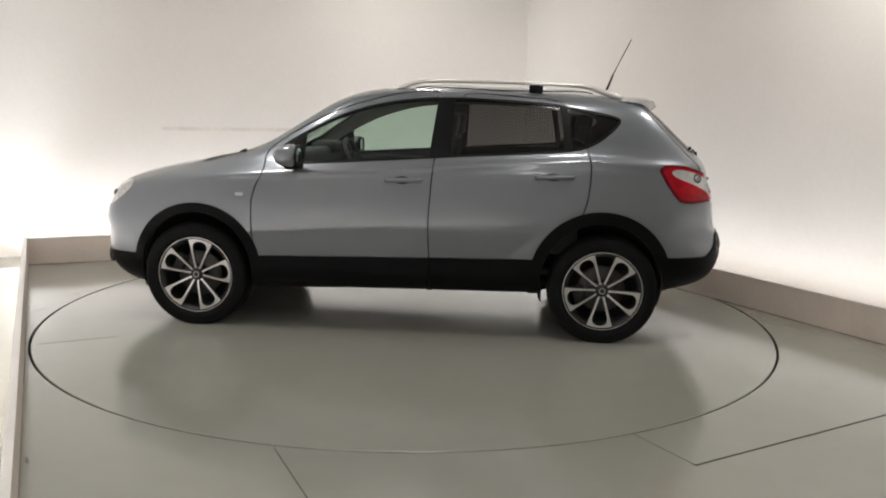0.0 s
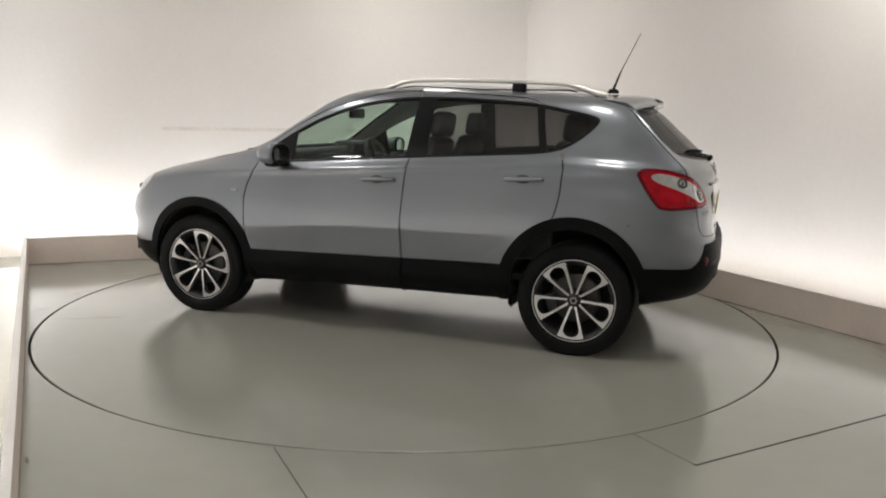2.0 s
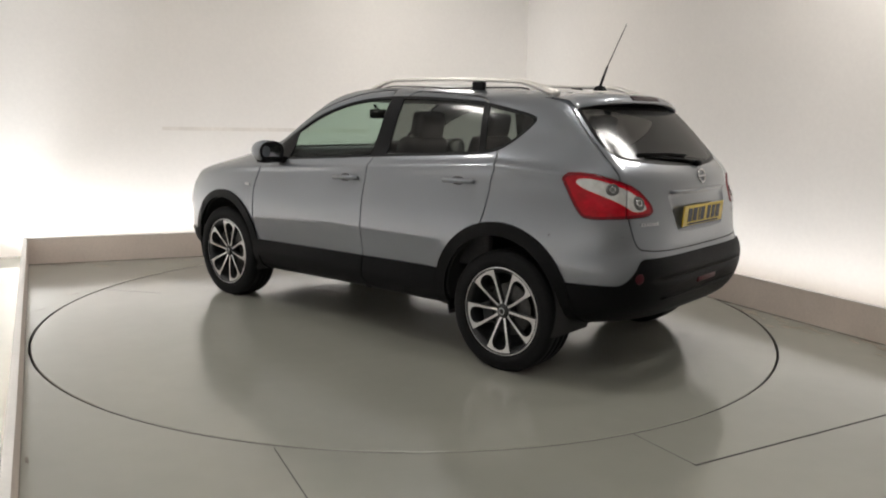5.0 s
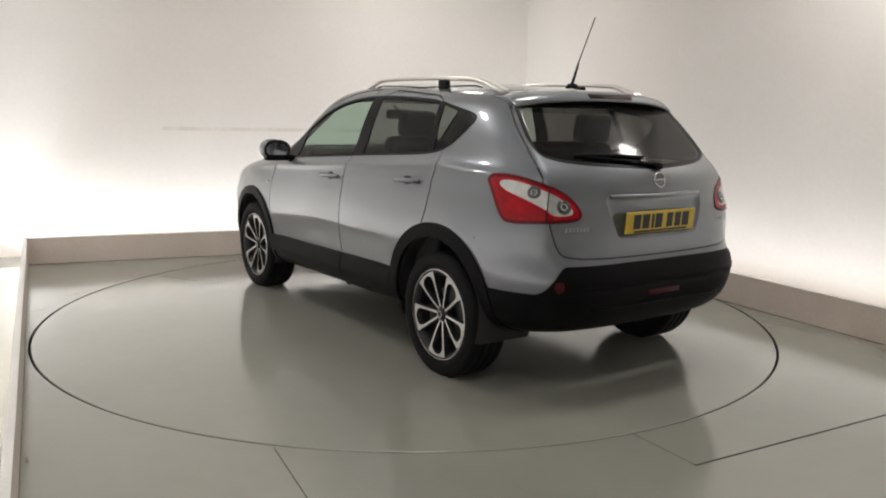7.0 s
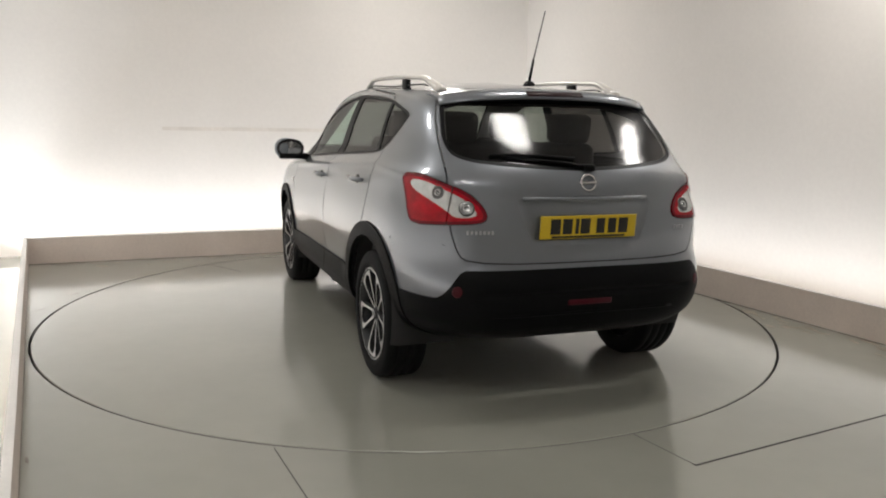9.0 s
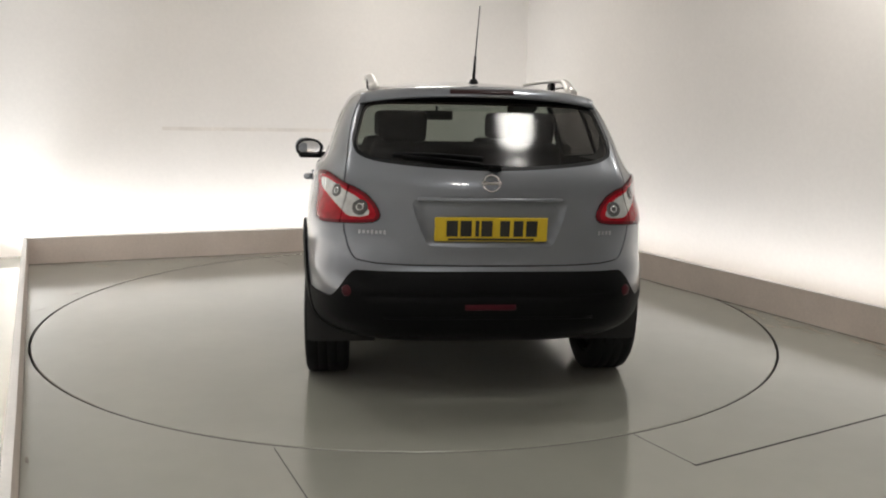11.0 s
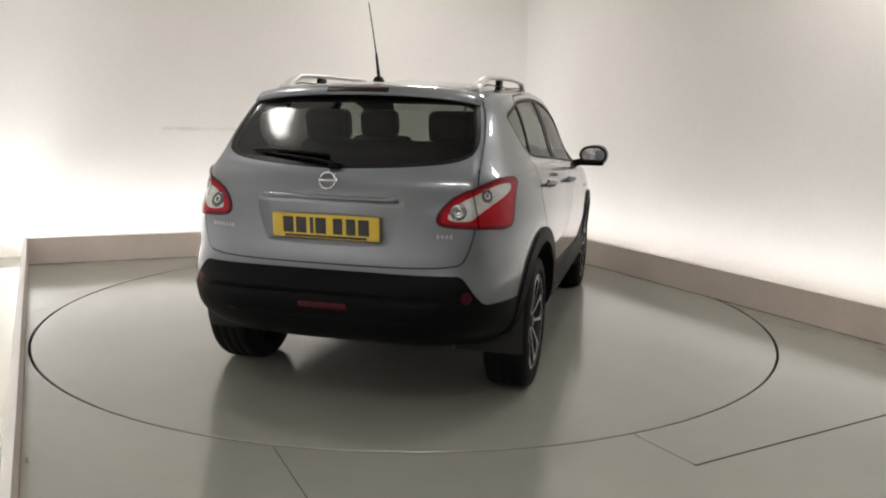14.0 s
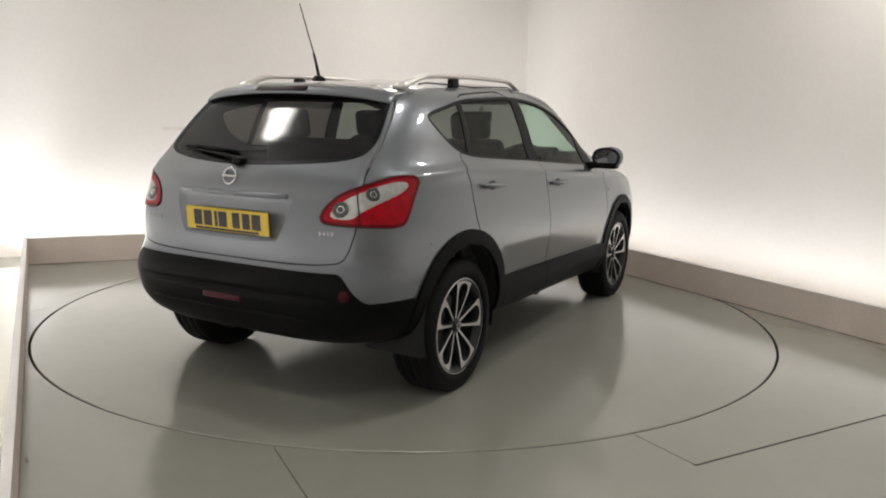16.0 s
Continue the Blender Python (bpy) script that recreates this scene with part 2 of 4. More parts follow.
def clip(S, g):
    """Cut a sheet where the field g is 0: the part with g > 0, and the rest."""
    V, N, F = S
    g = np.where(np.abs(g) < 1e-7, 1e-7, g)
    pos = g[F] > 0
    count = pos.sum(1)
    keep, rest = [F[count == 3]], [F[count == 0]]
    extra_v, extra_n, cut, base = [], [], {}, len(V)

    def edge(a, b):
        key = (a, b) if a < b else (b, a)
        if key not in cut:
            s = g[key[0]] / (g[key[0]] - g[key[1]])
            extra_v.append(V[key[0]] * (1 - s) + V[key[1]] * s)
            extra_n.append(N[key[0]] * (1 - s) + N[key[1]] * s)
            cut[key] = base + len(extra_v) - 1
        return cut[key]
    ka, ra = [], []
    for f in F[(count == 1) | (count == 2)].tolist():
        one = g[f[0]] > 0
        two = g[f[1]] > 0
        three = g[f[2]] > 0
        lone = 0 if two == three else (1 if one == three else 2)
        a, b, c = f[lone], f[(lone + 1) % 3], f[(lone + 2) % 3]
        p, q = edge(a, b), edge(a, c)
        mine, other = (ka, ra) if g[a] > 0 else (ra, ka)
        mine.append((a, p, q))
        other.append((p, b, c))
        other.append((p, c, q))
    if extra_v:
        V, N = np.concatenate([V, extra_v]), np.concatenate([N, extra_n])
        N = N / (np.linalg.norm(N, axis=1, keepdims=True) + 1e-12)

    def pick(parts, added):
        G = np.concatenate(parts + ([np.array(added, int)] if added else []))
        used, inv = np.unique(G, return_inverse=True)
        return V[used], N[used], inv.reshape(-1, 3)
    return pick(keep, ka), pick(rest, ra)


def rounded(points, times=3):
    """A closed outline with its corners cut round."""
    q = np.array(points, float)
    for _ in range(times):
        after = np.roll(q, -1, 0)
        q = np.stack([.75 * q + .25 * after, .25 * q + .75 * after], 1).reshape(-1, 2)
    return q


def inside(a, b, outline):
    """Distance to a closed outline in the plane (a, b), positive inside it."""
    P = np.stack([a, b], -1)
    best, odd = np.full(len(P), 1e9), np.zeros(len(P), bool)
    for s, e in zip(outline, np.roll(outline, -1, 0)):
        d = e - s
        k = np.clip(((P - s) @ d) / (d @ d + 1e-12), 0, 1)
        best = np.minimum(best, np.hypot(*(P - s - k[:, None] * d).T))
        cross = (s[1] > P[:, 1]) != (e[1] > P[:, 1])
        odd ^= cross & (P[:, 0] < s[0] + (P[:, 1] - s[1]) * d[0] / (d[1] if abs(d[1]) > 1e-12 else 1e-12))
    return np.where(odd, best, -best)


# ---- mesh helpers ----
def mesh_of(name, V, F, mat, smooth=False):
    me = bpy.data.meshes.new(name)
    me.from_pydata([tuple(map(float, v)) for v in V], [], [tuple(map(int, f)) for f in F])
    me.materials.append(mat)
    if smooth:
        me.polygons.foreach_set("use_smooth", [True] * len(me.polygons))
    me.update()
    return me


def part(name, data, mat, parent=None, label="", smooth=False, m=None):
    """One mesh object under a thing or part; data: points and faces."""
    ob = new(name, mesh_of(name, data[0], data[1], mat, smooth))
    if m is not None:
        ob.matrix_basis = m
    ob.parent = parent
    return tagged(ob, label)


def from_bmesh(bm):
    bm.verts.index_update()
    data = [v.co.copy() for v in bm.verts], [[v.index for v in f.verts] for f in bm.faces]
    bm.free()
    return data


def block(size, bevel=.01, segments=2, m=None, taper=None):
    """A box with rounded edges; taper shrinks its top by those factors."""
    bm = bmesh.new()
    bmesh.ops.create_cube(bm, size=1)
    for v in bm.verts:
        if taper and v.co.z > 0:
            v.co.x *= taper[0]
            v.co.y *= taper[1]
        v.co = Vector((v.co.x * size[0], v.co.y * size[1], v.co.z * size[2]))
    if bevel:
        bmesh.ops.bevel(bm, geom=bm.edges[:], offset=bevel, segments=segments, affect="EDGES", profile=.6)
    if m is not None:
        bm.transform(m)
    return from_bmesh(bm)


def lathe(profile, steps=48, closed=False):
    """Turn (radius, height) points round the y axis; height runs along y."""
    V, F = [], []
    n = len(profile)
    for k in range(steps):
        a = 2 * math.pi * k / steps
        V += [(r * math.cos(a), h, r * math.sin(a)) for r, h in profile]
    for k in range(steps):
        j = (k + 1) % steps
        for i in range(n if closed else n - 1):
            F.append((k * n + i, k * n + (i + 1) % n, j * n + (i + 1) % n, j * n + i))
    return V, F


def tube(path, radius, sides=10, flat=1.0):
    """A rod along a path; radius may be a list."""
    path = [Vector(q) for q in path]
    V, F = [], []
    radii = radius if isinstance(radius, (list, tuple)) else [radius] * len(path)
    for i, q in enumerate(path):
        t = (path[min(i + 1, len(path) - 1)] - path[max(i - 1, 0)]).normalized()
        up = Vector((0, 0, 1)) if abs(t.z) < .9 else Vector((1, 0, 0))
        s = t.cross(up).normalized()
        u = s.cross(t)
        for k in range(sides):
            a = 2 * math.pi * k / sides
            V.append(q + radii[i] * (s * math.cos(a) + u * math.sin(a) * flat))
    for i in range(len(path) - 1):
        for k in range(sides):
            j = (k + 1) % sides
            F.append((i * sides + k, i * sides + j, (i + 1) * sides + j, (i + 1) * sides + k))
    F.append(tuple(range(sides))[::-1])
    F.append(tuple((len(path) - 1) * sides + k for k in range(sides)))
    return V, F


def prism(outline, z0, z1):
    """A plan outline (counter-clockwise) drawn up from z0 to z1."""
    n = len(outline)
    V = [(q[0], q[1], z0) for q in outline] + [(q[0], q[1], z1) for q in outline]
    F = [tuple(range(n))[::-1], tuple(range(n, 2 * n))]
    F += [(i, (i + 1) % n, n + (i + 1) % n, n + i) for i in range(n)]
    return V, F


def joined(*pieces):
    V, F = [], []
    for v, f in pieces:
        k = len(V)
        V += list(v)
        F += [tuple(i + k for i in g) for g in f]
    return V, F


def band(a, b, out, thick, z0, z1):
    """An upright board from a to b, its thickness to the side out."""
    a, b = Vector(a), Vector(b)
    return prism([a, b, b + out * thick, a + out * thick], z0, z1)


# ---- the room ----
def cross2(a, da, b, db):
    """Where two lines of the plan meet."""
    den = da.x * db.y - da.y * db.x
    k = ((b.x - a.x) * db.y - (b.y - a.y) * db.x) / den
    return a + da * k


WALL_N = WEST + OUT_N * TROUGH
WALL_E = FAR + OUT_E * TROUGH
WALL_W = WEST + OUT_W * TROUGH
BACK = Vector((0, -7.4))
C_NE = cross2(WALL_N, D_NORTH, WALL_E, D_EAST)
C_NW = cross2(WALL_N, D_NORTH, WALL_W, D_WEST)
C_SE = cross2(BACK, D_NORTH, WALL_E, D_EAST)
C_SW = cross2(BACK, D_NORTH, WALL_W, D_WEST)


def room():
    thick = .15
    for name, a, b, out, mat, label in (
            ("wall_north", C_NW, C_NE, OUT_N, WALL, "off-white painted studio wall lit from a trough below"),
            ("wall_east", C_NE, C_SE, OUT_E, WALL, "off-white painted studio wall lit from a trough below"),
            ("wall_west", C_SW, C_NW, OUT_W, WALL, "off-white painted studio wall beside the ledge"),
            ("wall_south", C_SE, C_SW, -OUT_N, SOUTH_WALL, "off-white painted wall that closes the studio")):
        d = (b - a).normalized()
        tagged(part(name, band(a - d * thick, b + d * thick, out, thick, -.3, CEILING + .1), mat), label, "wall", kind="structure")
    outline = [C_SW, C_SE, C_NE, C_NW]
    tagged(part("ceiling", prism([c + (c - Vector((0, -2))).normalized() * .1 for c in outline], CEILING, CEILING + .12), CEIL),
           "pale grey flat studio ceiling with round lamps", "ceiling", kind="structure")
    # floor with a round opening for the turntable
    n = 192
    V, F, G = [], [], []
    ring = DISC + .013
    lo = [c + (c - Vector((0, -2))).normalized() * .1 for c in outline]

    def edge_hit(d):
        best = 1e9
        for i in range(4):
            a, b = lo[i], lo[(i + 1) % 4]
            e = b - a
            den = d.x * e.y - d.y * e.x
            if abs(den) < 1e-9:
                continue
            k = (a.x * e.y - a.y * e.x) / den
            s = (a.x * d.y - a.y * d.x) / den
            if k > 0 and -1e-6 <= s <= 1 + 1e-6:
                best = min(best, k)
        return d * best
    for i in range(n):
        a = 2 * math.pi * i / n
        d = Vector((math.cos(a), math.sin(a)))
        e = edge_hit(d)
        V += [(d.x * ring, d.y * ring, 0), (e.x, e.y, 0), (d.x * ring, d.y * ring, -.08)]
    for i in range(n):
        j = (i + 1) % n
        F.append((3 * i, 3 * i + 1, 3 * j + 1, 3 * j))
        G.append((3 * i + 2, 3 * i, 3 * j, 3 * j + 2))
    for i, c in enumerate(lo):
        V.append((c.x, c.y, 0))
    angle = [math.atan2(c.y, c.x) % (2 * math.pi) for c in lo]
    for i, a in enumerate(angle):
        k = int(a / (2 * math.pi) * n) % n
        F.append((3 * k + 1, 3 * n + i, 3 * ((k + 1) % n) + 1))
    floor_ob = tagged(part("floor", (V, F), FLOOR), "glossy warm grey painted studio floor with worn scuffs", "floor", kind="structure")
    # the gap's outer wall, coloured dark so that the ring reads black
    part("opening_rim", ([(x, y, z - .001) for x, y, z in V[:3 * n]], G), GAP, floor_ob, "dark edge of the round opening")
    pit = tagged(part("turntable_pit", prism([(math.cos(2 * math.pi * i / 96) * (ring + .03), math.sin(2 * math.pi * i / 96) * (ring + .03)) for i in range(96)], -.12, -.07), PIT),
                 "dark shallow pit beneath the turntable", "pit", kind="structure")
    scuffs(floor_ob)
    # joints of the floor plates in front of the turntable
    for a, b, w in (((-.57, -2.43), (.02, -3.75), .004), ((1.01, -2.265), (1.185, -2.588), .003), ((1.18, -2.585), (3.75, -1.30), .009)):
        a, b = Vector(a), Vector(b)
        d = (b - a).normalized()
        tagged(part("floor_joint", band(a, b, Vector((-d.y, d.x)), w, -.02, .0012), GAP, floor_ob), "thin dark joint between floor plates")


def scuffs(floor_ob):
    """Small dark scrapes in the floor paint."""
    rng = random.Random(4)
    for x, y, turn, size in ((-2.57, .36, 20, .07), (-2.58, -.13, 60, .05), (-1.53, -2.56, -60, .05), (-2.2, -1.25, 10, .05)):
        n = 10
        ring = []
        for k in range(n):
            a = 2 * math.pi * k / n
            r = size * rng.uniform(.6, 1.0)
            p = pose(x, y, 0, 0, 0, turn) @ Vector((r * math.cos(a), r * .16 * math.sin(a), 0))
            ring.append((p.x, p.y))
        part("scuff", prism(ring, -.002, .0009), SOIL, floor_ob, "small brown scrape")
    # brown flecks of dirt and bare paint along the far ledges
    flecks = []
    for a, d, out, length, count in ((FAR, D_EAST, OUT_E, 6.0, 220), (WEST, D_NORTH, OUT_N, 4.7, 60)):
        for _ in range(count):
            off = .02 + abs(rng.gauss(0, .14))
            q = a + d * rng.uniform(.05, length) - out * off
            if q.length < DISC + .03:
                continue
            turn, size = math.degrees(math.atan2(d.y, d.x)) + rng.gauss(0, 14), rng.uniform(.015, .10)
            ring = []
            for k in range(9):
                w = 2 * math.pi * k / 9
                r = size * rng.uniform(.5, 1.0)
                e = pose(q.x, q.y, 0, 0, 0, turn) @ Vector((r * math.cos(w), r * .3 * math.sin(w), 0))
                ring.append((e.x, e.y))
            flecks.append(prism(ring, -.002, .0006 + .0004 * rng.random()))
    tagged(part("floor_flecks", joined(*flecks), STAIN, floor_ob), "brown worn flecks along the ledges", kind="stuff")


def wall_joint():
    """A faint board joint in the far wall."""
    a = WALL_N + D_NORTH * 1.20
    b = WALL_N + D_NORTH * 3.3
    tagged(part("trim", band(a, b, -OUT_N, .0018, 1.190, 1.226), JOINT), "faint painted joint strip on the wall", "trim", kind="structure")


def ledges():
    t = .030
    far_e = cross2(BACK, D_NORTH, FAR, D_EAST)
    far_w = cross2(BACK, D_NORTH, WEST, D_WEST)
    for a, b, out in ((WEST - D_NORTH * t, FAR + D_NORTH * t, OUT_N), (FAR, far_e, OUT_E), (far_w, WEST, OUT_W)):
        ob = tagged(part("ledge", band(a, b, out, t, 0, LEDGE - .006), BOARD), "low beige upstand board hiding the lit trough", "ledge", "ledges round the floor", "structure")
        part("ledge_cap", band(Vector(a) - out * .002, Vector(b) - out * .002, out, t + .004, LEDGE - .006, LEDGE), BOARD_TOP, ob, "pale capping strip")
        d = (Vector(b) - Vector(a)).normalized()
        part("floor_bead", band(Vector(a) + d * .03, Vector(b) - d * .03, -out, .004, .0, .004), SOIL, ob, "dark dirty bead along the floor")


def ceiling_and_fill_lamps():
    # the last two are housings round the added fill
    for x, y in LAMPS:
        base = new("ceiling_or_fill_lamp")
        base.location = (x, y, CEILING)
        tagged(base, "round white studio or fill lamp under the ceiling", "lamp", "lamps under the ceiling")
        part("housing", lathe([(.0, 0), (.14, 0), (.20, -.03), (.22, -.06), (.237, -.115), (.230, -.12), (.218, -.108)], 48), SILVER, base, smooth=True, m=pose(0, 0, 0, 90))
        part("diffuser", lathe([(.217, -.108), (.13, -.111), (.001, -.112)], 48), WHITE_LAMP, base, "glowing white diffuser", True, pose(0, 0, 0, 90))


def turntable():
    disc = new("turntable")
    tagged(disc, "round grey floor turntable flush with the floor", "turntable")
    n = 192
    rings = [0, .6, 1.2, 1.8, 2.2, DISC - .004]
    V = [(0, 0, 0)]
    F = []
    for r in rings[1:]:
        V += [(r * math.cos(2 * math.pi * i / n), r * math.sin(2 * math.pi * i / n), 0) for i in range(n)]
    V += [(DISC * math.cos(2 * math.pi * i / n), DISC * math.sin(2 * math.pi * i / n), -.004) for i in range(n)]
    V += [(DISC * math.cos(2 * math.pi * i / n), DISC * math.sin(2 * math.pi * i / n), -.06) for i in range(n)]
    for i in range(n):
        j = (i + 1) % n
        F.append((0, 1 + i, 1 + j))
        for k in range(len(rings)):
            F.append((1 + k * n + i, 1 + (k + 1) * n + i, 1 + (k + 1) * n + j, 1 + k * n + j))
    edge = 1 + len(rings) * n
    top = [f for f in F if max(f) < edge]
    part("deck", (V[:edge], top), FLOOR, disc)
    # inner wall of the gap, in the same dark colour
    part("deck_rim", (V, [f for f in F if max(f) >= edge]), GAP, disc, "dark rim of the deck")
    # short plate joints near the rim
    for ang, r0, r1 in ((31.0, 1.98, 2.42),):
        a = radians(ang)
        d = Vector((math.cos(a), math.sin(a)))
        part("deck_joint", band(d * r0, d * r1, Vector((-d.y, d.x)), .003, -.01, .0008), GAP, disc, "thin dark joint in the deck")
    return disc


# ---- the car ----
def sheet_mesh(name, sheets, mat, depth=.006, lift=0.0):
    """One mesh of one or more sheets of skin, thickened inwards, that keeps the skin's own normals."""
    allV, allF, allN = [], [], []
    for V, N, F in sheets:
        if not len(F):
            continue
        V = V + N * lift
        k = sum(len(v) for v in allV)
        allV.append(V)
        allF.append(F + k)
        allN.append(N[F].reshape(-1, 3))
        if depth:
            n = len(V)
            W = V - N * depth
            allV.append(W)
            allF.append(F[:, ::-1] + k + n)
            allN.append(-N[F[:, ::-1]].reshape(-1, 3))
            e = np.concatenate([F[:, [0, 1]], F[:, [1, 2]], F[:, [2, 0]]])
            there = set(map(tuple, e.tolist()))
            rim = np.array([q for q in there if (q[1], q[0]) not in there], int)
            if len(rim):
                a, b = rim[:, 0], rim[:, 1]
                T = np.concatenate([np.stack([b, a, a + n], -1), np.stack([b, a + n, b + n], -1)])
                P = np.concatenate([V, W])
                fn = np.cross(P[T[:, 1]] - P[T[:, 0]], P[T[:, 2]] - P[T[:, 0]])
                fn /= np.linalg.norm(fn, axis=1, keepdims=True) + 1e-12
                allF.append(T + k)
                allN.append(np.repeat(fn, 3, 0))
    V, F, L = np.concatenate(allV), np.concatenate(allF), np.concatenate(allN)
    me = bpy.data.meshes.new(name)
    me.vertices.add(len(V))
    me.vertices.foreach_set("co", V.astype(np.float32).ravel())
    me.loops.add(3 * len(F))
    me.loops.foreach_set("vertex_index", F.astype(np.int32).ravel())
    me.polygons.add(len(F))
    me.polygons.foreach_set("loop_start", np.arange(0, 3 * len(F), 3, dtype=np.int32))
    me.polygons.foreach_set("use_smooth", np.ones(len(F), bool))
    me.materials.append(mat)
    me.update(calc_edges=True)
    me.normals_split_custom_set(L.tolist())
    return me


def mirrored(S):
    return S[0] * [1, -1, 1], S[1] * [1, -1, 1], S[2][:, ::-1]


def panel(name, sheets, mat, parent, label="", depth=.006, lift=0.0):
    ob = new(name, sheet_mesh(name, sheets, mat, depth, lift))
    ob.parent = parent
    return tagged(ob, label)


ARCH_F, ARCH_R = (1.297, .383), (-1.292, .39)
R_IN, R_FRONT, R_REAR = .368, .427, .442
GLASS_SIDE = rounded([(.70, 1.066), (.30, 1.09), (-.24, 1.13), (-.80, 1.165), (-1.10, 1.185), (-1.23, 1.225), (-1.34, 1.31), (-1.405, 1.385),
                      (-1.36, 1.415), (-1.20, 1.445), (-1.04, 1.475), (-.90, 1.492), (-.33, 1.518), (.04, 1.490), (.33, 1.413), (.56, 1.308), (.80, 1.165), (.80, 1.08)], 2)
FRONT_DOOR = rounded([(.845, 1.03), (.92, .89), (.925, .67), (.90, .38), (.80, .30), (-.232, .30), (-.222, .50), (-.212, .71), (-.225, .95), (-.24, 1.13), (-.285, 1.55),
                      (-.10, 1.545), (.06, 1.522), (.36, 1.437), (.585, 1.335), (.84, 1.175), (.86, 1.10)], 1)
REAR_DOOR = rounded([(-.24, 1.13), (-.225, .95), (-.212, .71), (-.222, .50), (-.232, .30), (-.80, .30), (-.93, .40), (-.95, .62), (-1.08, .76), (-1.165, .79), (-1.205, .93),
                     (-1.215, 1.17), (-1.11, 1.30), (-1.06, 1.45), (-1.0, 1.50), (-.90, 1.515), (-.285, 1.55)], 1)
HATCH = rounded([(-.30, 1.515), (.30, 1.515), (.585, 1.497), (.632, 1.40), (.655, 1.28), (.662, 1.17), (.675, 1.07), (.682, .90), (.645, .76), (.60, .728), (.30, .716), (-.30, .716)], 1)
REAR_GLASS = rounded([(-.40, 1.490), (.40, 1.490), (.59, 1.478), (.622, 1.37), (.645, 1.262), (.605, 1.190), (.38, 1.162), (.0, 1.146), (-.38, 1.146)], 2)
TAIL = rounded([(.575, 1.118), (.707, 1.122), (.82, 1.098), (.96, 1.05), (1.04, .975), (1.062, .925), (1.03, .905), (.884, .900), (.69, .888), (.655, .93), (.62, 1.01)], 1)
TAIL_CLEAR = rounded([(.645, 1.092), (.72, 1.096), (.82, 1.072), (.935, 1.026), (1.0, .970), (1.018, .945), (1.0, .930), (.925, .930), (.893, .958), (.80, 1.0), (.665, 1.050)], 2)
HEAD = rounded([(2.06, .755), (2.06, .86), (1.95, .905), (1.80, .938), (1.735, .93), (1.78, .86), (1.87, .795), (1.95, .76)], 2)
PLATE_RECESS = rounded([(-.365, 1.035), (.365, 1.035), (.36, .97), (.305, .83), (.28, .80), (-.28, .80), (-.305, .83), (-.36, .97)], 1)


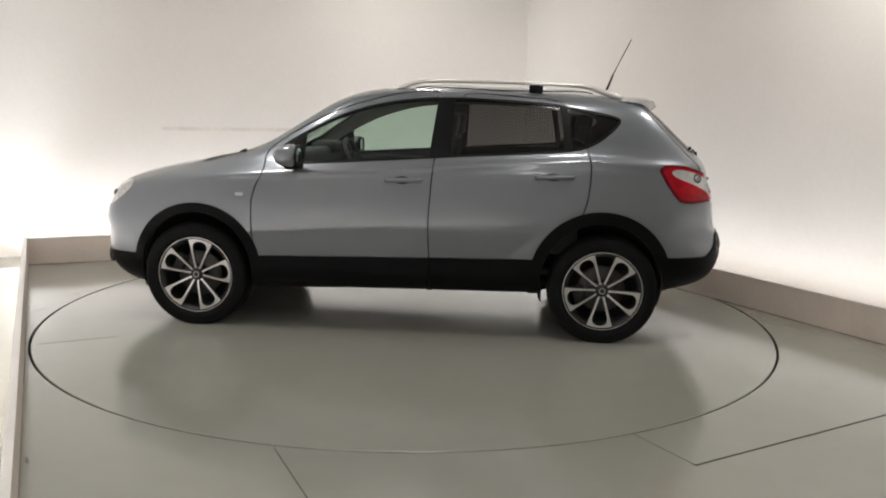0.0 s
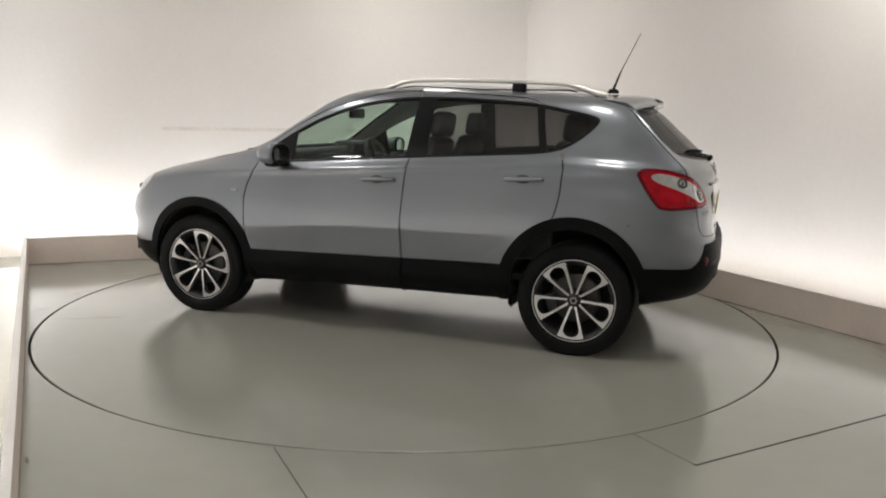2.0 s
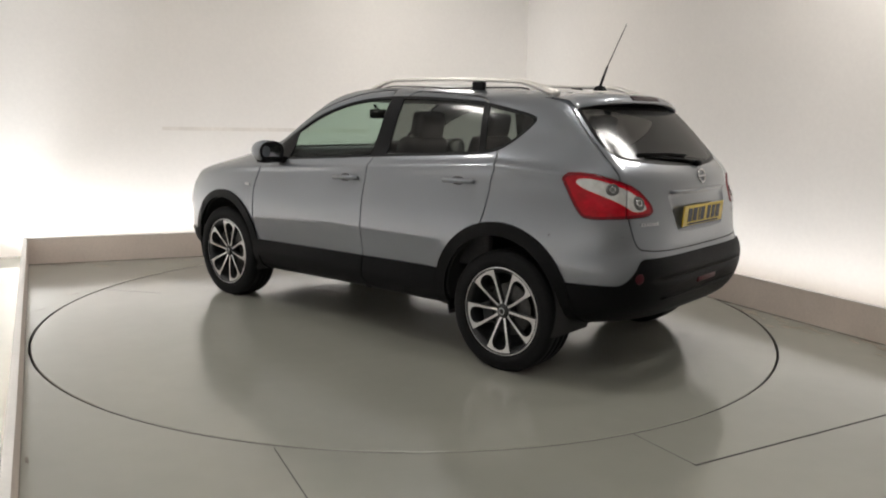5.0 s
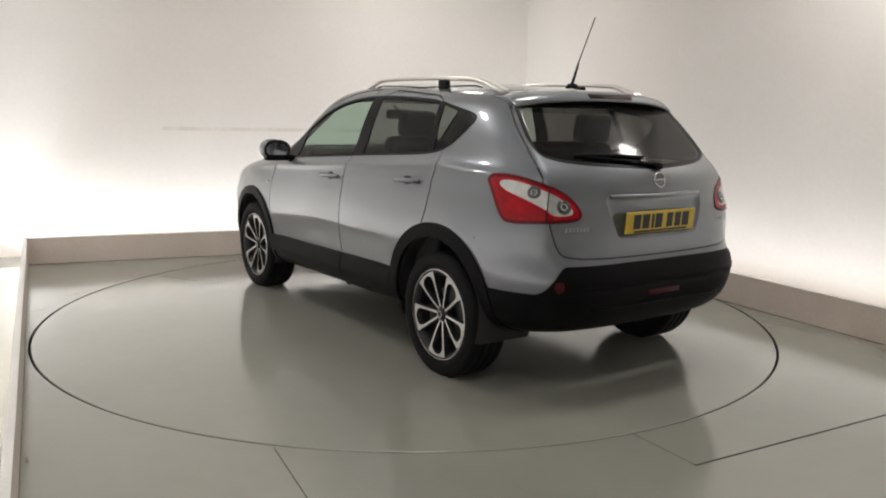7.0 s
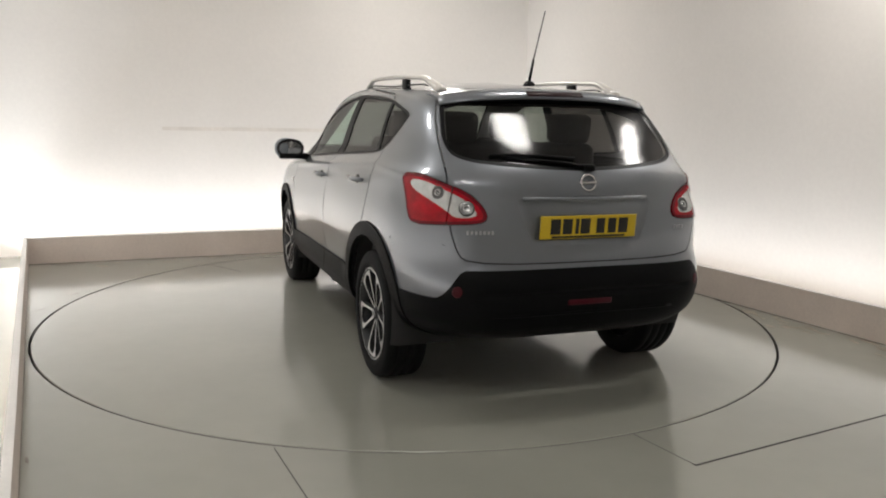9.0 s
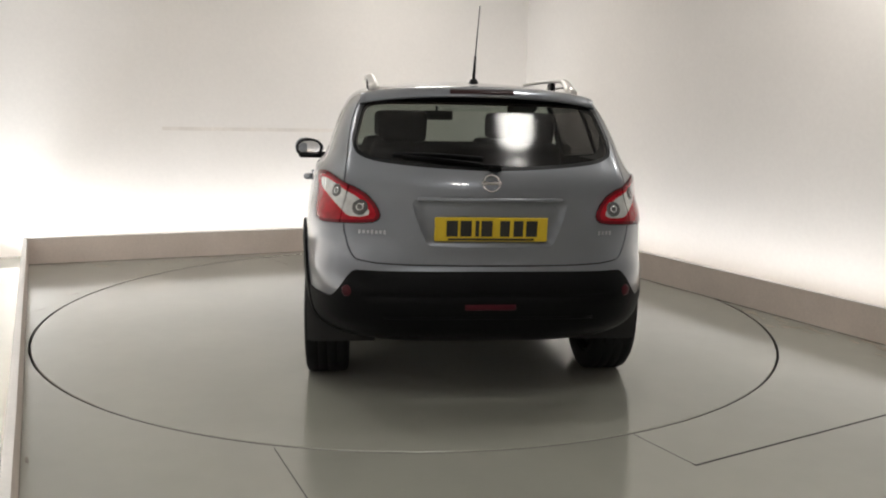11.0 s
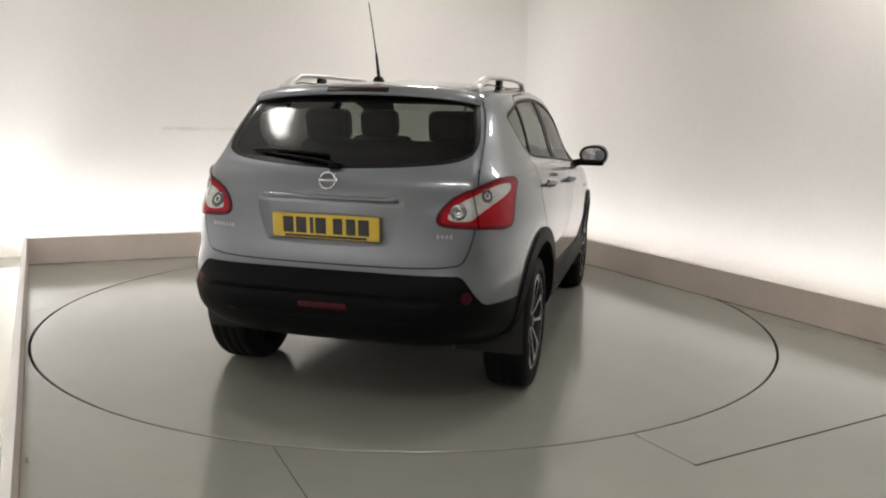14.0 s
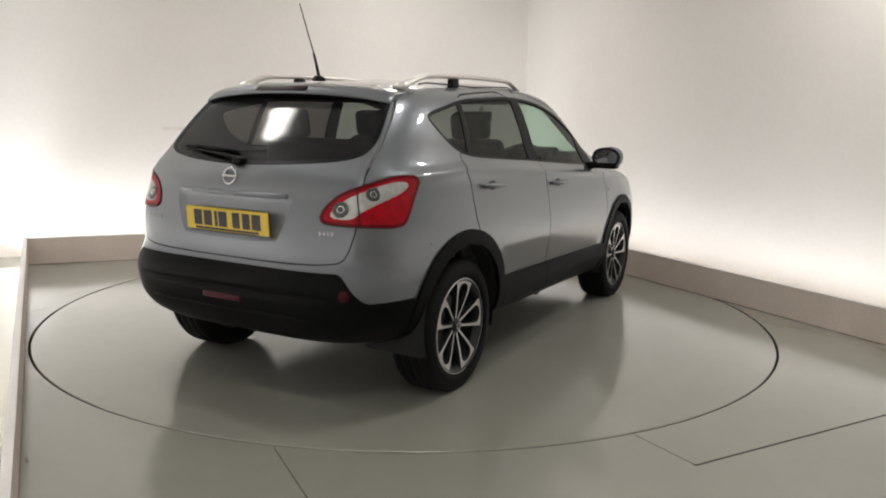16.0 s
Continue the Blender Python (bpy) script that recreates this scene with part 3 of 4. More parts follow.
def build_body(car):
    S = skin()
    def both(s):
        return [s, mirrored(s)]

    def xyz(s):
        return s[0][:, 0], s[0][:, 1], s[0][:, 2]

    def arch(s, c, r):
        x, _, z = xyz(s)
        return r - np.where(z < c[1], np.abs(x - c[0]) * .98 + .02 * np.hypot(x - c[0], z - c[1]), np.hypot(x - c[0], z - c[1]))

    def each_side(name, s, mat, label="", depth=.006, lift=0.0):
        return [panel(name, [s], mat, car, label, depth, lift), panel(name, [mirrored(s)], mat, car, label, depth, lift)]

    # wheel openings
    _, S = clip(S, arch(S, ARCH_F, R_IN))
    _, S = clip(S, arch(S, ARCH_R, R_IN))
    whole = S
    # black arch trims
    trim_f, S = clip(S, arch(S, ARCH_F, R_FRONT))
    trim_r, S = clip(S, arch(S, ARCH_R, R_REAR))
    for t in (trim_f, trim_r):
        each_side("wheel_arch_trim", t, PLASTIC, "black plastic wheel arch trim", .02, .013)
    # black lower body
    x, y, z = xyz(S)
    step = np.clip((.745 - y) / .13, 0, 1)
    top = np.where(x < -1.5, .555 + .135 * step * step * (3 - 2 * step), .502 - .023 * np.clip(x, -1.2, 1.6))
    low, S = clip(S, top - z)
    x, y, z = xyz(low)
    back, low = clip(low, -1.55 - x)
    x, y, z = xyz(low)
    front, sill = clip(low, x - 1.55)
    panel("rear_bumper_lower", both(back), PLASTIC, car, "black textured plastic lower bumper", .02, .008)
    panel("front_bumper_lower", both(front), PLASTIC, car, "black textured plastic lower bumper", .02, .008)
    x, y, z = xyz(sill)
    gap = x + .226
    sf, rest = clip(sill, gap - .004)
    sr, _ = clip(rest, -(rest[0][:, 0] + .226) - .004)
    sr, sr_low = clip(sr, sr[0][:, 2] - .365)
    sf, sf_low = clip(sf, sf[0][:, 2] - .365)
    each_side("door_cladding", sf, PLASTIC, "black plastic door cladding", .015, .014)
    each_side("door_cladding", sr, PLASTIC, "black plastic door cladding", .015, .014)
    for s in (sf_low, sr_low):
        each_side("sill", s, PLASTIC, "black plastic sill", .015, .006)
    # side glass, with black frames and pillars
    x, y, z = xyz(S)
    g = np.where(y > .45, inside(x, z, GLASS_SIDE), -.2)
    dlo, S = clip(S, g)
    x, y, z = xyz(dlo)
    edge = inside(x, z, GLASS_SIDE) - .016
    panes, frame_ = clip(dlo, edge)
    x, y, z = xyz(panes)
    lean = (z - 1.13) * .12
    pf, r = clip(panes, x + .20 + lean)
    x, y, z = xyz(r)
    bp, r = clip(r, x + .335 + (z - 1.13) * .05)
    x, y, z = xyz(r)
    pr, r = clip(r, x + 1.055 - (z - 1.2) * .18)
    x, y, z = xyz(r)
    cp, pq = clip(r, x + 1.10 - (z - 1.2) * .18)
    x, y, z = xyz(pf)
    pm, pf = clip(pf, x - .60)
    each_side("window_trim", frame_, GLOSS_BLACK, "gloss black window surround", .014, -.001)
    for s in (bp, cp):
        each_side("pillar_cover", s, GLOSS_BLACK, "gloss black pillar cover", .010, -.002)
    each_side("mirror_triangle", pm, GLOSS_BLACK, "black triangle at the mirror's foot", .010, -.002)
    for w in each_side("front_side_window", pf, PANE, "clear greenish glass", .0, -.006):
        w.visible_shadow = False
    for w in each_side("rear_side_window", pr, PRIVACY, "dark tinted glass", .0, -.006) + each_side("quarter_window", pq, PRIVACY, "dark tinted glass", .0, -.006):
        w.visible_shadow = False
    # windscreen
    x, y, z = xyz(S)
    half = .665 - (z - 1.15) * .36
    ws = np.minimum.reduce([half - y, z - 1.125 - .05 * (y / .6) ** 2 * -1, 1.530 - .03 * (y / .5) ** 2 - z, x - .2])
    screen, S = clip(S, ws)
    screen_in, screen_rim = clip(screen, np.minimum.reduce([.665 - (screen[0][:, 2] - 1.15) * .36 - screen[0][:, 1] - .02, 1.50 - screen[0][:, 2], screen[0][:, 2] - 1.145]))
    w = panel("windscreen", both(screen_in), PANE, car, "clear greenish windscreen", 0, -.003)
    w.visible_shadow = False
    panel("windscreen_band", both(screen_rim), GLOSS_BLACK, car, "black printed band", .005, -.003)
    # tail lamps
    x, y, z = xyz(S)
    q = (-x - y) / math.sqrt(2)
    tail, S = clip(S, np.where((x < -1.3) & (y > .3), inside(q, z, TAIL), -.2))
    lamp_gap, S = clip(S, np.where((S[0][:, 0] < -1.3) & (S[0][:, 1] > .3), inside((-S[0][:, 0] - S[0][:, 1]) / math.sqrt(2), S[0][:, 2], TAIL) + .004, -.2))
    q = (-tail[0][:, 0] - tail[0][:, 1]) / math.sqrt(2)
    tail, rim = clip(tail, inside(q, tail[0][:, 2], TAIL) - .013)
    q = (-tail[0][:, 0] - tail[0][:, 1]) / math.sqrt(2)
    clear, red = clip(tail, inside(q, tail[0][:, 2], TAIL_CLEAR))
    for s, mat, label, rise in ((rim, RED_RIM, "dark crimson rim", .0062), (red, RED, "glossy red lens", .006), (clear, CLEAR, "clear silvery lens", .0055)):
        q = (-s[0][:, 0] - s[0][:, 1]) / math.sqrt(2)
        o, i = clip(s, .892 - q - .04 * (1.0 - s[0][:, 2]))
        each_side("tail_lamp_lens", o, mat, label, .012, rise)
        i, _ = clip(i, (-i[0][:, 0] - i[0][:, 1]) / math.sqrt(2) - .898 + .04 * (1.0 - i[0][:, 2]))
        each_side("hatch_lamp_lens", i, mat, label, .012, rise)
    # head lamps
    x, y, z = xyz(S)
    head, S = clip(S, np.where((x > 1.3) & (y > .30), inside(x, z, HEAD), -.2))
    each_side("headlight", head, HEAD_LENS, "clear headlight with silvery bowl", .012, .002)
    # hatch
    x, y, z = xyz(S)
    h = np.where(x < -1.2, inside(y, z, HATCH), -.2)
    hatch, S = clip(S, h - .003)
    _, S = clip(S, np.where(S[0][:, 0] < -1.2, inside(S[0][:, 1], S[0][:, 2], HATCH), -.2) + .003)
    glass, hatch = clip(hatch, inside(hatch[0][:, 1], hatch[0][:, 2], REAR_GLASS))
    recess, hatch = clip(hatch, inside(hatch[0][:, 1], hatch[0][:, 2], PLATE_RECESS))
    hatch_ob = panel("tailgate", both(hatch), PAINT, car, "grey-blue metallic tailgate")
    gi, gr = clip(glass, inside(glass[0][:, 1], glass[0][:, 2], REAR_GLASS) - .018)
    w = panel("rear_window", both(gi), REAR_PRIVACY, hatch_ob, "dark tinted rear window", 0, -.002)
    w.visible_shadow = False
    panel("rear_window_band", both(gr), GLOSS_BLACK, hatch_ob, "black printed band", .006, -.002)
    Vr, Nr, Fr = recess
    dip = np.clip(inside(Vr[:, 1], Vr[:, 2], PLATE_RECESS) / .03, 0, 1)
    dip = dip * dip * (3 - 2 * dip)
    Vr = Vr + np.array([1.0, 0, 0]) * (.014 * dip * np.clip((1.04 - Vr[:, 2]) / .05, 0, 1))[:, None]
    e1, e2 = Vr[Fr[:, 1]] - Vr[Fr[:, 0]], Vr[Fr[:, 2]] - Vr[Fr[:, 0]]
    fn = np.cross(e1, e2)
    nn = np.zeros_like(Vr)
    for k in range(3):
        np.add.at(nn, Fr[:, k], fn)
    nn /= np.linalg.norm(nn, axis=1, keepdims=True) + 1e-12
    panel("plate_recess", both((Vr, nn, Fr)), PAINT, hatch_ob, "", 0)
    # doors
    for name, outline in (("front_door", FRONT_DOOR), ("rear_door", REAR_DOOR)):
        x, y, z = xyz(S)
        d = np.where(y > .45, inside(x, z, outline), -.2)
        door, S = clip(S, d - .004)
        each_side(name, door, PAINT, "grey-blue metallic door")
        x, y, z = xyz(S)
        gap, S = clip(S, np.where(y > .45, inside(x, z, outline), -.2) + .004)
    # bumpers
    x, y, z = xyz(S)
    seam = .805 - .06 * np.clip((.70 - y) / .1, 0, 1)
    rb, S = clip(S, np.minimum(-1.60 - x, seam - z))
    _, S = clip(S, np.minimum(-1.60 - S[0][:, 0], .805 - .06 * np.clip((.70 - S[0][:, 1]) / .1, 0, 1) - S[0][:, 2]))
    panel("rear_bumper", both(rb), PAINT, car, "grey-blue metallic bumper")
    x, y, z = xyz(S)
    fb, S = clip(S, np.minimum(x - 1.62, .735 - z))
    panel("front_bumper", both(fb), PAINT, car, "grey-blue metallic bumper")
    # bonnet
    x, y, z = xyz(S)
    b = np.minimum.reduce([x - 1.02, (.70 - .10 * np.clip(x - 1.1, 0, 1)) - y, z - .80])
    bon, S = clip(S, b - .002)
    _, S = clip(S, np.minimum.reduce([S[0][:, 0] - 1.02, (.70 - .10 * np.clip(S[0][:, 0] - 1.1, 0, 1)) - S[0][:, 1], S[0][:, 2] - .80]) + .002)
    panel("bonnet", both(bon), PAINT, car, "grey-blue metallic bonnet")
    # roof, wings, quarter panels
    x, y, z = xyz(S)
    roof, S = clip(S, np.minimum.reduce([.535 - y, z - 1.485, .42 - x, x + 1.62]))
    panel("roof", both(roof), PAINT, car, "grey-blue metallic roof")
    x, y, z = xyz(S)
    wing, quarter = clip(S, x - .55)
    each_side("front_wing", wing, PAINT, "grey-blue metallic wing")
    each_side("rear_quarter_panel", quarter, PAINT, "grey-blue metallic quarter panel")
    # lining: closes the gaps and the cabin from within
    x, y, z = xyz(whole)
    hole = np.maximum.reduce([np.where(y > .45, inside(x, z, GLASS_SIDE) - .012, -.2),
                              np.minimum.reduce([.665 - (z - 1.15) * .36 - y, z - 1.13, 1.51 - z, x - .2]) - .012,
                              np.where(x < -1.2, inside(y, z, REAR_GLASS) - .022, -.2)])
    _, lining = clip(whole, hole)
    head_l, body_l = clip(lining, lining[0][:, 2] - 1.17)
    panel("body_lining", both(body_l), PIT, car, "dark inner lining", 0, -.022)
    panel("headlining", both(head_l), HEADLINING, car, "pale grey headlining", 0, -.022)


def wheel(car, x, side, turn):
    """Alloy wheel whose outer face looks to the car's side."""
    base = part("wheel", lathe([(.235, -.20), (.242, -.195), (.238, -.18), (.222, -.16), (.215, -.03), (.232, -.008), (.243, .0), (.2495, -.004), (.2495, -.012), (.240, -.018)], 64),
                ALLOY_DARK, car, "alloy wheel with five looped twin spokes", True)
    base.matrix_basis = pose(x, side * .874, .333, 0, 0, 0 if side > 0 else 180) @ pose(0, 0, 0, 0, turn)
    part("tyre", lathe([(.240, -.205), (.262, -.218), (.31, -.220), (.335, -.210), (.3425, -.195), (.3435, -.165), (.3405, -.163), (.3405, -.157), (.344, -.155),
                        (.3445, -.115), (.3405, -.113), (.3405, -.105), (.3445, -.103), (.344, -.065), (.3405, -.063), (.3405, -.057), (.3435, -.055),
                        (.3425, -.022), (.335, -.006), (.325, .001), (.31, .006), (.29, .007), (.286, .0085), (.27, .006), (.2505, -.002), (.246, -.012)], 72), RUBBER, base, "black rubber tyre", True)
    part("rim_lip", lathe([(.2415, -.004), (.2435, .0008), (.2495, -.0032), (.2495, -.008)], 64), ALLOY, base, "thin machined rim lip", True)
    # five looped twin spokes: machined faces over dark painted sides
    def depth(r):
        return -.006 - .024 * max(0, 1 - ((r - .03) / .20)) ** 1.4
    radii = [.036, .055, .08, .11, .14, .165, .182, .196, .207, .215, .2205, .223, .232, .241]

    def outer(r):
        return .325 * r + .0068 + .002 * max(0, (r - .19) / .05)

    def inner(r):
        if r < .05 or r > .2215:
            return 0
        wide = .325 * r - .0068 - .003 * max(0, (r - .1) / .1)
        return wide if r < .165 else wide * math.sqrt(max(0, 1 - ((r - .165) / .057) ** 2))
    for k in range(5):
        turn_k = pose(0, 0, 0, 0, 72 * k)
        V, faces, walls = [], [], []
        for r in radii:
            for w in (-outer(r), -inner(r), inner(r), outer(r)):
                V.append((r, depth(r), w))
        n = len(V)
        V += [(x, y - .030, z) for x, y, z in V]
        for i in range(len(radii) - 1):
            q, t = 4 * i, 4 * i + 4
            faces += [(q, q + 1, t + 1, t), (q + 2, q + 3, t + 3, t + 2)]
            for c in range(4):
                if c in (1, 2) and inner(radii[i]) == 0 and inner(radii[i + 1]) == 0:
                    continue
                walls.append((q + c, t + c, n + t + c, n + q + c))
        part("spoke", (V[:n], faces), ALLOY, base, "", False, turn_k)
        part("spoke_side", (V, walls), ALLOY_DARK, base, "dark painted spoke side", False, turn_k)
    part("hub", lathe([(.055, -.075), (.052, -.04), (.046, -.030), (.033, -.026), (.031, -.020), (.0, -.018)], 32), ALLOY_DARK, base, "dark wheel hub", True)
    cap = part("hub_cap", lathe([(.030, -.019), (.027, -.015), (.0, -.0135)], 28), ALLOY_DARK, base, "dark hub cap with a silver ring", True)
    part("cap_ring", lathe([(.021, -.0150), (.019, -.0125), (.016, -.0125), (.014, -.0150)], 28), SCRIPT, base, smooth=True)
    for k in range(5):
        a = radians(72 * k + 18)
        part("wheel_nut", lathe([(.0095, -.05), (.0095, -.032), (.006, -.029), (.0, -.029)], 6), STEEL, base, m=pose(.058 * math.cos(a), .002, .058 * math.sin(a)))
    part("barrel", lathe([(.214, -.04), (.205, -.17), (.12, -.19), (.0, -.19)], 48), ALLOY_DARK, base, "dark wheel barrel", True)
    part("brake_disc", lathe([(.06, -.085), (.145, -.085), (.148, -.09), (.148, -.105), (.06, -.105)], 48), STEEL, base, "steel brake disc", True)
    part("brake_caliper", block((.07, .06, .12), .012, 2, pose(.145, -.095, 0)), ALLOY_DARK, base, "dark brake caliper")


def wheel_well(car, c, side):
    """Dark liner of a wheel arch."""
    V, F = [], []
    n = 28
    for i in range(n + 1):
        a = math.pi * (i / n * 1.24 - .12)
        for y, r in ((.865, R_IN + .012), (.83, R_IN + .025), (.52, R_IN + .025)):
            V.append((c[0] + r * math.cos(a), side * y, c[1] + r * math.sin(a)))
    for i in range(n):
        for k in range(2):
            F.append((3 * i + k, 3 * i + k + 1, 3 * i + k + 4, 3 * i + k + 3))
    V.append((c[0], side * .52, c[1] - .05))
    for i in range(n):
        F.append((3 * i + 2, len(V) - 1, 3 * i + 5))
    part("wheel_well", (V, F), PIT, car, "black wheel well liner", True)


def seat(car, x, y, wide, front=True):
    base = part("seat", block((.52, wide, .16), .045, 3, pose(x, y, .62)), TEXTILE, car, "dark fabric seat")
    part("backrest", block((.14, wide, .62), .05, 3, pose(x - .29, y, .95, 0, -16), (.8, .82)), TEXTILE, base, "dark fabric backrest", True)
    for k in ((0,) if front else (-.36, .36)):
        part("headrest", block((.10, .26, .17), .045, 3, pose(x - .40, y + k, 1.335, 0, -10)), TEXTILE, base, "dark headrest", True)
        for s in (-.05, .05):
            part("headrest_post", tube([(x - .385, y + k + s, 1.20), (x - .40, y + k + s, 1.29)], .006, 8), STEEL, base)
    return base


def build_cabin(car):
    part("underbody", joined(block((3.5, 1.30, .06), .02, 1, pose(.0, 0, .335)), block((1.55, 1.62, .05), .02, 1, pose(.0, 0, .345)), block((.5, 1.0, .12), .03, 1, pose(-1.58, 0, .43)),
                             block((.5, .9, .14), .03, 1, pose(1.5, 0, .33))), PIT, car, "black underbody")
    part("rear_axle", tube([(-1.30, -.66, .30), (-1.32, 0, .27), (-1.30, .66, .30)], .035, 10), PIT, car, "black rear axle", True)
    part("exhaust_pipe", tube([(-.9, .20, .30), (-1.5, .30, .30), (-1.70, .38, .33), (-1.77, .39, .305)], .026, 12), STEEL, car, "dull steel exhaust pipe", True)
    part("cabin_floor", block((2.7, 1.5, .04), .01, 1, pose(-.3, 0, .42)), LINER, car, "dark carpet")
    part("luggage_cover", block((.52, 1.16, .03), .01, 1, pose(-1.47, 0, 1.03)), LINER, car, "dark luggage cover")
    part("dashboard", block((.42, 1.36, .30), .07, 3, pose(.86, 0, .98, 0, 8)), DASH, car, "dark grey dashboard", True)
    part("instrument_hood", block((.20, .36, .09), .035, 3, pose(.72, -.37, 1.135)), DASH, car, "dark instrument hood", True)
    ring = [(.185 * math.cos(a), .185 * math.sin(a), 0) for a in np.linspace(0, 2 * math.pi, 40)]
    tilt = pose(.50, -.37, 1.03, 0, -62)
    wheel_ob = part("steering_wheel", tube([tilt @ Vector(q) for q in ring], .016, 10), DASH, car, "black steering wheel", True)
    part("steering_boss", block((.14, .14, .06), .025, 2, tilt), DASH, wheel_ob, "black steering wheel centre", True)
    for a in (0, 180, 90):
        part("wheel_spoke", block((.15, .035, .018), .006, 1, tilt @ pose(0, 0, 0, 0, 0, a) @ pose(.105, 0, 0)), DASH, wheel_ob)
    for y in (-.37, .37):
        seat(car, .10, y, .50)
    seat(car, -.78, 0, 1.30, False)
    part("interior_mirror", block((.03, .24, .07), .02, 2, pose(.52, 0, 1.395)), GLOSS_BLACK, car, "black interior mirror", True)
    part("mirror_stalk", tube([(.53, 0, 1.41), (.60, 0, 1.46)], .010, 8), GLOSS_BLACK, car)
    for s in (-1, 1):
        part("seam_backing", block((.04, .03, .09), .004, 1, pose(-.226, s * .83, .335)), PIT, car, "black seam backing")
        part("door_card", block((2.0, .05, .52), .02, 2, pose(-.15, s * .755, .80)), LINER, car, "dark door card")


def surface_y(x, z):
    """Half width of the skin at a place of its side."""
    V = SKIN_V
    near = V[(V[:, 1] > .45)]
    d = (near[:, 0] - x) ** 2 + (near[:, 2] - z) ** 2
    i = np.argsort(d)[:6]
    w = 1 / (d[i] + 1e-6)
    return float((near[i, 1] * w).sum() / w.sum())


def surface_x(y, z):
    """Place of the skin behind, at a place of the rear."""
    V = SKIN_V
    near = V[V[:, 0] < -1.35]
    d = (near[:, 1] - abs(y)) ** 2 + (near[:, 2] - z) ** 2
    i = np.argsort(d)[:6]
    w = 1 / (d[i] + 1e-6)
    return float((near[i, 0] * w).sum() / w.sum())


SKIN_V, SKIN_N, _ = skin()


